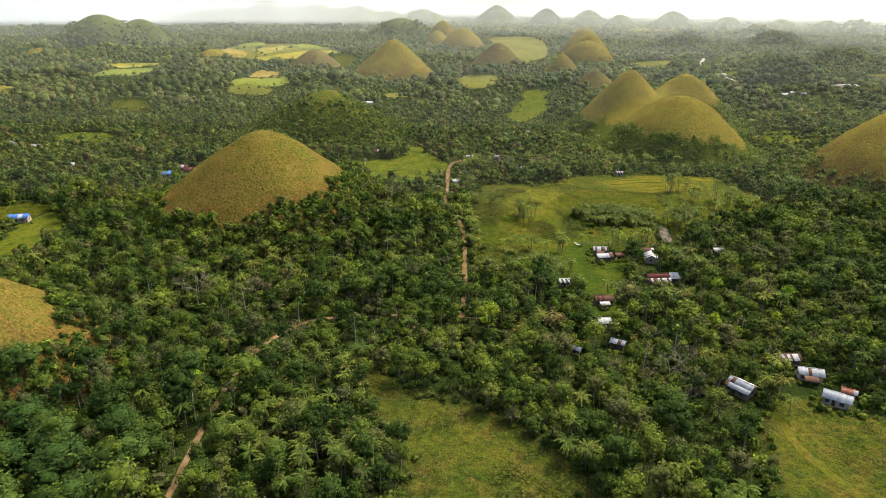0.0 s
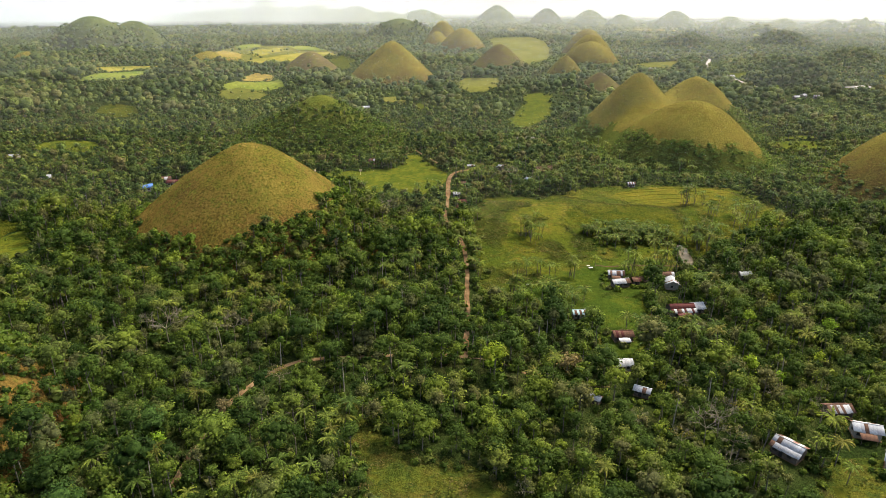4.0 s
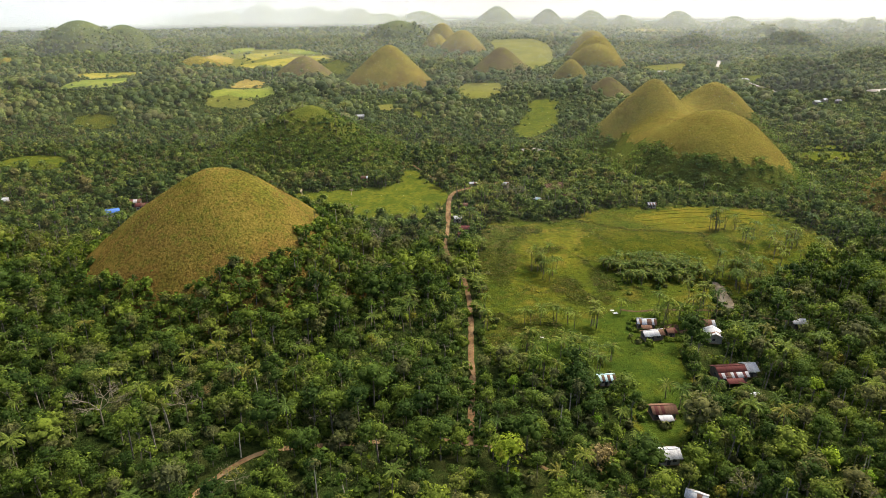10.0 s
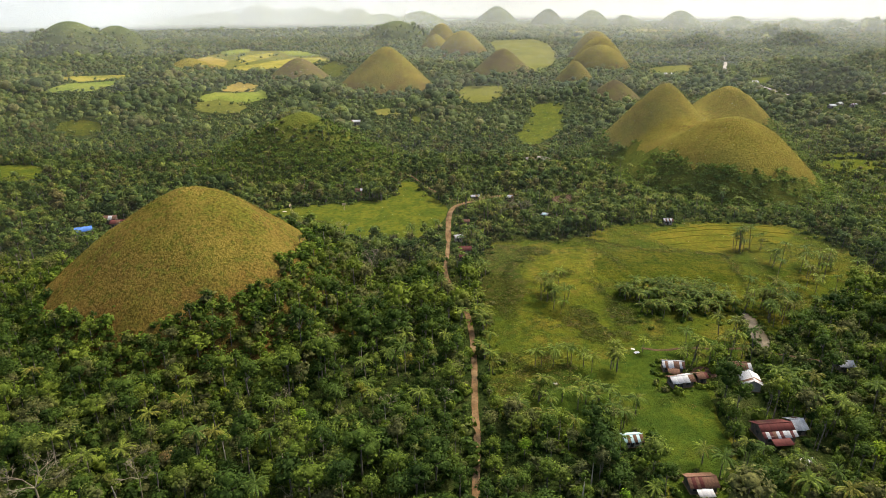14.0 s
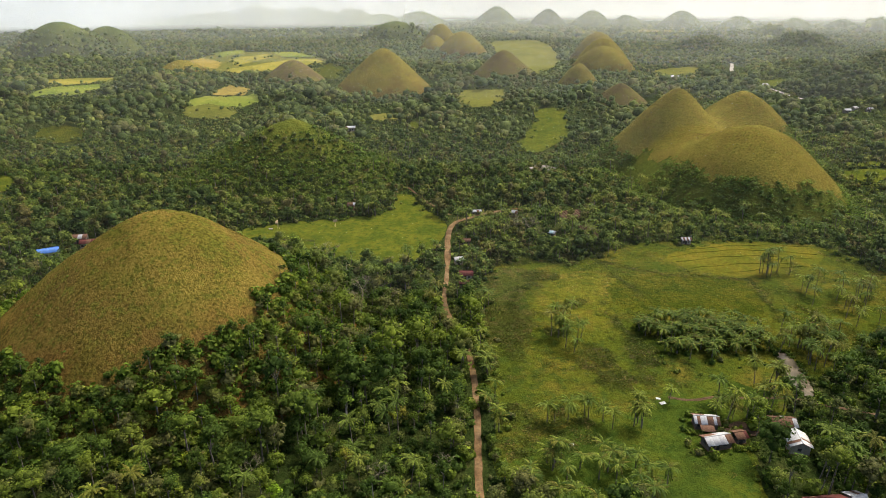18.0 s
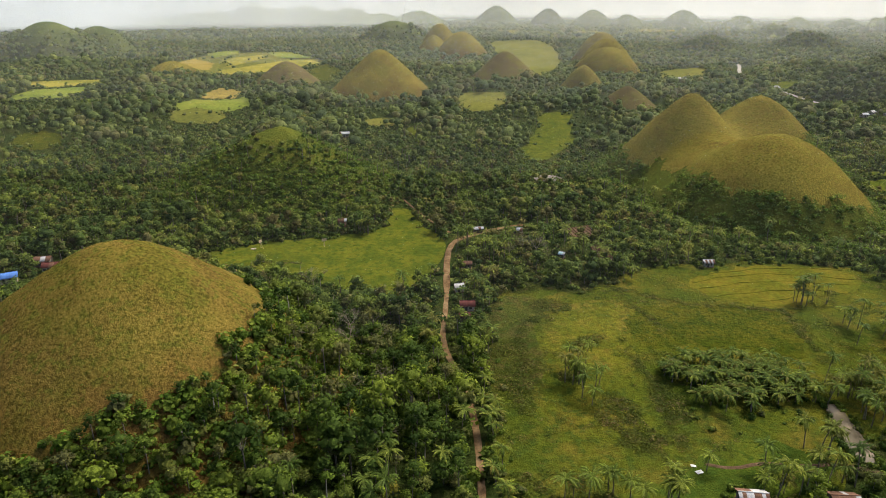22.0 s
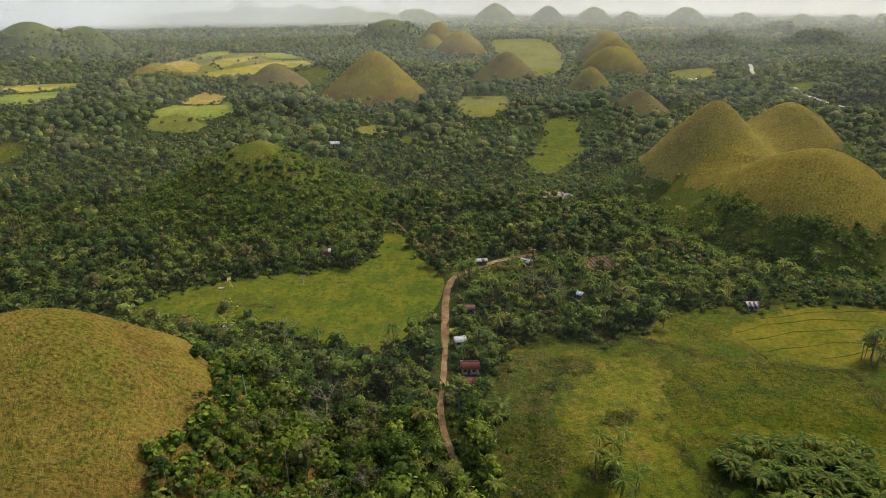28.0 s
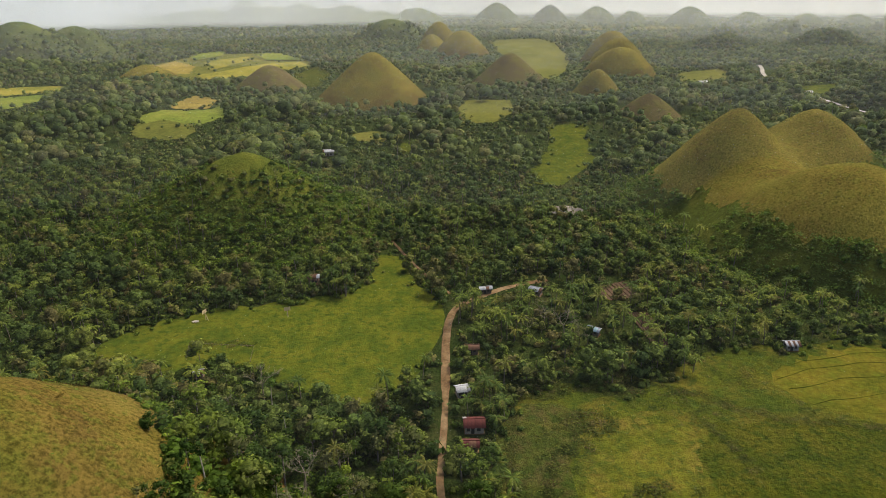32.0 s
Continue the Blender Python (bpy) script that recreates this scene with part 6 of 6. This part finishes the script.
# shrubs and young plants close round the houses
gx2, gy2 = [], []
for hx_, hy_, _, hl, hd, *_ in HOUSES[:26]:
    t = rng.uniform(0, 2 * math.pi, 16)
    gx2.append(hx_ + np.cos(t) * (hl * 0.62 + rng.uniform(0.8, 3.0, 16)))
    gy2.append(hy_ + np.sin(t) * (hd * 0.62 + rng.uniform(1.2, 3.0, 16)))
gx2, gy2 = np.concatenate(gx2), np.concatenate(gy2)
ok = np.ones(len(gx2), bool)
for line, d in LINES:
    ok &= off_line(gx2, gy2, line) > d * 0.8
for hx_, hy_, _, hl, hd, *_ in HOUSES:
    ok &= ~((np.abs(gx2 - hx_) < hl * 0.6) & (np.abs(gy2 - hy_) < hd * 0.6 + 0.8))
strewn("garden_shrubs", BUSH, gx2[ok], gy2[ok], rng.uniform(0.5, 1.2, ok.sum()), [M_LEAF, M_BARK], "green garden shrubs round the houses", "shrubs", rng, stems=False)


# ---- trees that stand out: bare, lime-green and dried ----
def bare_branches(seed, high):
    r = np.random.default_rng(seed)
    def grow(p, way, length, thick, depth, limb):
        q = p + way * length
        limb.append((*prism(p, q, thick, thick * 0.65), 0))
        if depth == 0:
            return
        for _ in range(3 if depth > 1 else 2):
            w = way + r.normal(size=3) * 0.62
            w[2] = abs(w[2]) * 0.6 + 0.12
            grow(q, w / np.linalg.norm(w), length * r.uniform(0.55, 0.8), thick * 0.62, depth - 1, limb)

    top = np.array([r.normal() * 0.3, r.normal() * 0.3, high * 0.45])
    limbs = []
    for a in range(4):
        out = []
        w = np.array([math.cos(a * 1.6 + seed), math.sin(a * 1.6 + seed), 0.9])
        grow(top, w / np.linalg.norm(w), high * 0.2, 0.075, 4, out)
        limbs.append(join(out))
    return prism((0, 0, -0.4), top, 0.18, 0.11), limbs


bare_meshes = []
for s in range(5):
    (tv, tf), limbs = bare_branches(600 + s, 8.5)
    bare_meshes.append((quads("trunk", tv, tf, [M_TWIG]), [quads("branch", bv, bf, [M_TWIG]) for bv, bf, _ in limbs]))
for k_, (x, y, s) in enumerate(BARE_AT):
    ob = tagged(new("bare_tree"), "leafless tree with pale spreading branches", "tree", "bare trees")
    ob.matrix_basis = pose(x, y, float(land(x, y)), 0, 0, k_ * 77) @ Matrix.Scale(s, 4)
    piece("trunk", bare_meshes[k_ % 5][0], ob)
    for limb in bare_meshes[k_ % 5][1]:
        piece("branch", limb, ob)
for k_, (x, y, s) in enumerate(LIME_AT):
    ob = tagged(new("broadleaf_tree"), "bright lime-green leafy tree among darker ones", "tree", "woodland trees")
    ob.matrix_basis = pose(x, y, float(land(x, y)), 0, 0, k_ * 50) @ Matrix.Scale(s, 4)
    piece("trunk", stock[(1, 5)[k_ % 2]][1], ob)
    piece("crown", lime_crowns[k_ % 2], ob)
olive_crowns = []
for s in range(3):
    r = np.random.default_rng(620 + s)
    lobes = np.array([(2.6 * math.cos(a) * r.uniform(0.3, 1.0), 2.6 * math.sin(a) * r.uniform(0.3, 1.0), r.uniform(5.6, 7.2), r.uniform(0.8, 1.4)) for a in np.linspace(0, 5.4, 7)])
    olive_crowns.append(grown("crown", crown(r, lobes, 150, 0.19, False, 0.5), [M_LEAF_OLIVE]))
for k_, (x, y, s) in enumerate([(62, -30, 0.9), (70, -46, 1.1), (76, -34, 1.0), (58, -44, 0.9), (80, -22, 0.9), (66, -20, 1.0), (50, -36, 0.8), (90, -24, 0.9), (72, -56, 0.9), (-20, 118, 1.0), (-24, 100, 1.0), (-12, 96, 0.9), (-36, 112, 1.0),
                               (-18, 130, 1.1), (-10, 84, 0.8), (-30, 88, 0.9), (-22, 142, 0.9), (-72, 16, 1.0), (-58, 24, 0.8), (-46, -18, 1.0), (-38, -34, 0.9), (30, 206, 1.0), (46, 200, 1.0), (36, 222, 0.9), (-84, 12, 1.1)]):
    ob = tagged(new("bare_tree"), "half-leafless tree with pale branches and thin olive foliage", "tree", "bare trees")
    ob.matrix_basis = pose(x, y, float(land(x, y)), 0, 0, k_ * 53) @ Matrix.Scale(s, 4)
    piece("trunk", bare_meshes[k_ % 5][0], ob)
    for limb in bare_meshes[k_ % 5][1]:
        piece("branch", limb, ob)
    piece("crown", olive_crowns[k_ % 3], ob)
big_crowns = [grown("crown", broadleaf(180 + k_, 3.6, 9.0, 12, 900, 0.20)[0], [M_LEAF_BIG]) for k_ in range(2)]
for k_, (x, y, s) in enumerate([(-101, -68, 1.7), (-92, -74, 1.8), (-78, -69, 1.6), (-85, -84, 1.9), (-71, -80, 1.7), (-110, -55, 1.5), (-86, -60, 1.4), (-72.7, -40, 1.45), (-98, -82, 1.7), (-76, -94, 1.7), (-92, -96, 1.8)]):
    ob = tagged(new("broadleaf_tree"), "large tree with a wide fresh green crown", "tree", "woodland trees")
    ob.matrix_basis = pose(x, y, float(land(x, y)), 0, 0, k_ * 63) @ Matrix.Diagonal((s, s, s * 0.8, 1))
    piece("trunk", stock[(2, 0)[k_ % 2]][1], ob)
    piece("crown", big_crowns[k_ % 2], ob)

# tall slender trees whose pale stems show over the canopy
slim = np.random.default_rng(77)
for k_, (x, y) in enumerate([(-64, -60), (-53.5, 14), (-50.3, 17), (-29.5, 14.5), (-20.6, 22), (-48.8, -5), (-27.5, -20), (-20.8, -22), (-38, 20), (-70, 5), (-14, 30), (-6, 12), (30, 4), (63, -8), (66, 0), (82, -30), (100, -10), (118, -20), (60, -34), (72, -26),
                            (-52, 76), (-30, 92), (-44, 120), (-24, 60), (-36, 150), (-44, 166), (108, 14), (124, 40), (34, 12), (96, -14)]):
    high = slim.uniform(9.0, 12.5)
    ob = tagged(new("slender_tree"), "tall slender tree with a bare pale stem and a small crown", "tree", "slender trees")
    ob.matrix_basis = pose(x, y, float(land(x, y)), 0, 0, k_ * 41)
    lean = slim.normal(size=2) * 0.4
    bm = bmesh.new()
    tube(bm, [(0, 0, -0.4), (lean[0] * 0.3, lean[1] * 0.3, high * 0.45), (lean[0], lean[1], high * 0.82)], [0.19, 0.14, 0.07], 6)
    part("trunk", bm, M_DEADWOOD, ob)
    lobes = np.array([(lean[0], lean[1], high * 0.86, 1.1), (lean[0] + 0.8, lean[1] - 0.4, high * 0.78, 0.8), (lean[0] - 0.7, lean[1] + 0.6, high * 0.80, 0.8)])
    piece("crown", grown("crown", crown(slim, lobes, 70, 0.36, False), [(M_LEAF, M_LEAF_FRESH)[k_ % 2]]), ob)
dry_crown = grown("crown", NEAR[4][0], [M_LEAF_DRY])
for k_, (x, y, s) in enumerate(DRY_AT):
    ob = tagged(new("broadleaf_tree"), "dried-out tree with reddish-brown leaves", "tree", "woodland trees")
    ob.matrix_basis = pose(x, y, float(land(x, y)), 0, 0, k_ * 50) @ Matrix.Scale(s, 4)
    piece("trunk", stock[4][1], ob)
    piece("crown", dry_crown, ob)


# ---- things in the meadow and by the farms ----
def basketball_hoop(x, y, turn, tilt):
    ob = tagged(new("basketball_hoop"), "home-made wooden basketball hoop standing in the meadow", "hoop", "basketball hoops")
    ob.matrix_basis = pose(x, y, 0.1, tilt, 0, turn)
    bm = bmesh.new()
    tube(bm, [(0, 0, -0.3), (0, 0, 3.6)], [0.12, 0.10], 6)
    part("pole", bm, M_BOARD, ob)
    bm = bmesh.new()
    tube(bm, [(0, 1.3, -0.3), (0, 0.05, 2.6)], [0.08, 0.08], 6)
    part("brace", bm, M_BOARD, ob)
    for a in range(5):
        bm = bmesh.new()
        box(bm, -0.88 + a * 0.44, -0.15, 2.6, 0.40, 0.05, 1.3, 0, 0.01)
        part("board", bm, M_BOARD, ob)
    bm = bmesh.new()
    pts = [(0.24 * math.cos(k * math.pi / 6), -0.45 + 0.24 * math.sin(k * math.pi / 6), 2.85) for k in range(13)]
    tube(bm, pts, [0.025] * 13, 5)
    part("rim", bm, M_TIN_RUST, ob)


basketball_hoop(-52.3, 221.5, 25, 0)
basketball_hoop(-80.5, 219.5, 250, 0)
bm = bmesh.new()
for k_ in range(5):
    box(bm, 0.5 * math.sin(k_ * 2.1), 0.35 * math.cos(k_ * 1.7), 0.12 * (k_ % 3), 1.6 - 0.2 * k_, 1.1, 0.16, 25 * k_, 0.05)
ob = part("timber_pile", bm, M_DEADWOOD)
ob.matrix_basis = pose(-83.5, 218.0, 0.15)
tagged(ob, "low pile of old brown timber on the meadow", "timber")
for x, y, turn, s in ((-57, 234.5, 10, 1.0), (61.6, 72.0, 20, 0.55), (61.0, 74.2, -15, 0.4), (33, 54.4, 0, 0.35)):
    bm = bmesh.new()
    bmesh.ops.create_grid(bm, x_segments=6, y_segments=4, size=1.0)
    for v in bm.verts:
        v.co = Vector((v.co.x * 1.6, v.co.y * 1.0, 0.18 + 0.16 * math.sin(v.co.x * 5 + x) * math.cos(v.co.y * 4)))
    bmesh.ops.solidify(bm, geom=bm.faces[:], thickness=0.04)
    ob = part("tarpaulin", bm, M_TIN_GREY)
    ob.matrix_basis = pose(x, y, 0.15, 0, 0, turn) @ Matrix.Scale(s, 4)
    tagged(ob, "crumpled white tarpaulin lying on the grass", "tarpaulin")
fence = tagged(new("fence"), "low wooden fence round a garden patch in the meadow", "fence")
fence.matrix_basis = pose(0, 0, 0)
ring = [(-77.5, 193), (-80, 202.5), (-58.5, 200.5), (-57, 190)]
bm0 = bmesh.new()
tube(bm0, [(0, 0, 0), (0, 0, 0.9)], [0.06, 0.05], 6)
post_me = bpy.data.meshes.new("post")
bm0.to_mesh(post_me)
bm0.free()
post_me.materials.append(M_WALL_WOOD)
for (x0, y0), (x1, y1) in zip(ring, ring[1:]):
    n_ = int(math.dist((x0, y0), (x1, y1)) / 2.0)
    for a in range(n_):
        piece("post", post_me, fence, pose(x0 + (x1 - x0) * a / n_, y0 + (y1 - y0) * a / n_, 0))
    bm = bmesh.new()
    tube(bm, [(x0, y0, 0.7), (x1, y1, 0.7)], [0.03, 0.03], 4)
    part("rail", bm, M_WALL_WOOD, fence)

# ---- grass ----
def tufts(name, xs, ys, zs, size, mat, label, r, upright=False):
    n_ = len(xs)
    ups = np.array([0, 0, 1.0]) + r.normal(size=(n_, 3)) * 0.15 if upright else None
    a = r.uniform(0, 2 * math.pi, n_)
    out = []
    for turn_ in (0.0, 1.9):
        c, s = np.cos(a + turn_), np.sin(a + turn_)
        h = size * r.uniform(0.6, 1.4, n_)
        w = size * r.uniform(0.5, 1.0, n_)
        lx, ly = r.normal(size=(2, n_)) * size * 1.1
        out.append(np.stack([np.stack([xs - c * w, ys - s * w, zs - 0.1], -1), np.stack([xs + c * w, ys + s * w, zs - 0.1], -1),
                             np.stack([xs + c * w * 0.7 + lx, ys + s * w * 0.7 + ly, zs + h * 0.6], -1), np.stack([xs - c * w * 0.5 + lx, ys - s * w * 0.5 + ly, zs + h * 0.5], -1)], 1))
    v = np.concatenate(out).reshape(-1, 3)
    up = None if ups is None else np.tile(np.repeat(ups, 4, axis=0), (2, 1))
    return tagged(new(name, quads(name, v, np.arange(len(v)).reshape(-1, 4), [mat], normals=up)), label, "grass", kind="stuff")


for h in HILLS[:6]:
    n_ = 9000 if h[0] == "great" else 3000
    t, d = rng.uniform(0, 2 * math.pi, n_), h[5] * 0.95 * np.sqrt(rng.uniform(0, 1, n_))
    x, y = h[1] + d * np.cos(t), h[2] + d * np.sin(t)
    z = hill_rise(x, y, h)[0]
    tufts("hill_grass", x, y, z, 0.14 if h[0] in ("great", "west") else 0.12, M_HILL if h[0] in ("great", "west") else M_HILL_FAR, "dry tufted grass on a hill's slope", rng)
for outlines, gap, size, mat in (([BIG], 1.2, 0.12, M_ROUGH), ([FRONT, FRONT_R], 0.8, 0.17, M_ROUGH_TALL), ([FIELDS[6][1]], 0.9, 0.16, M_LUSH)):
    tx_, ty_ = scatter(-115, 200, gap, rng)
    keep = np.zeros(len(tx_), bool)
    for p in outlines:
        keep |= inside(tx_, ty_, rounded(p))
    keep &= ~inside(tx_, ty_, FIELDS[4][1])
    for line, d in LINES:
        keep &= off_line(tx_, ty_, line) > d * 0.6
    tx_, ty_ = tx_[keep], ty_[keep]
    tufts("pasture_grass", tx_, ty_, np.full(len(tx_), 0.1), size, mat, "uneven green grass tufts on pasture", rng, True)
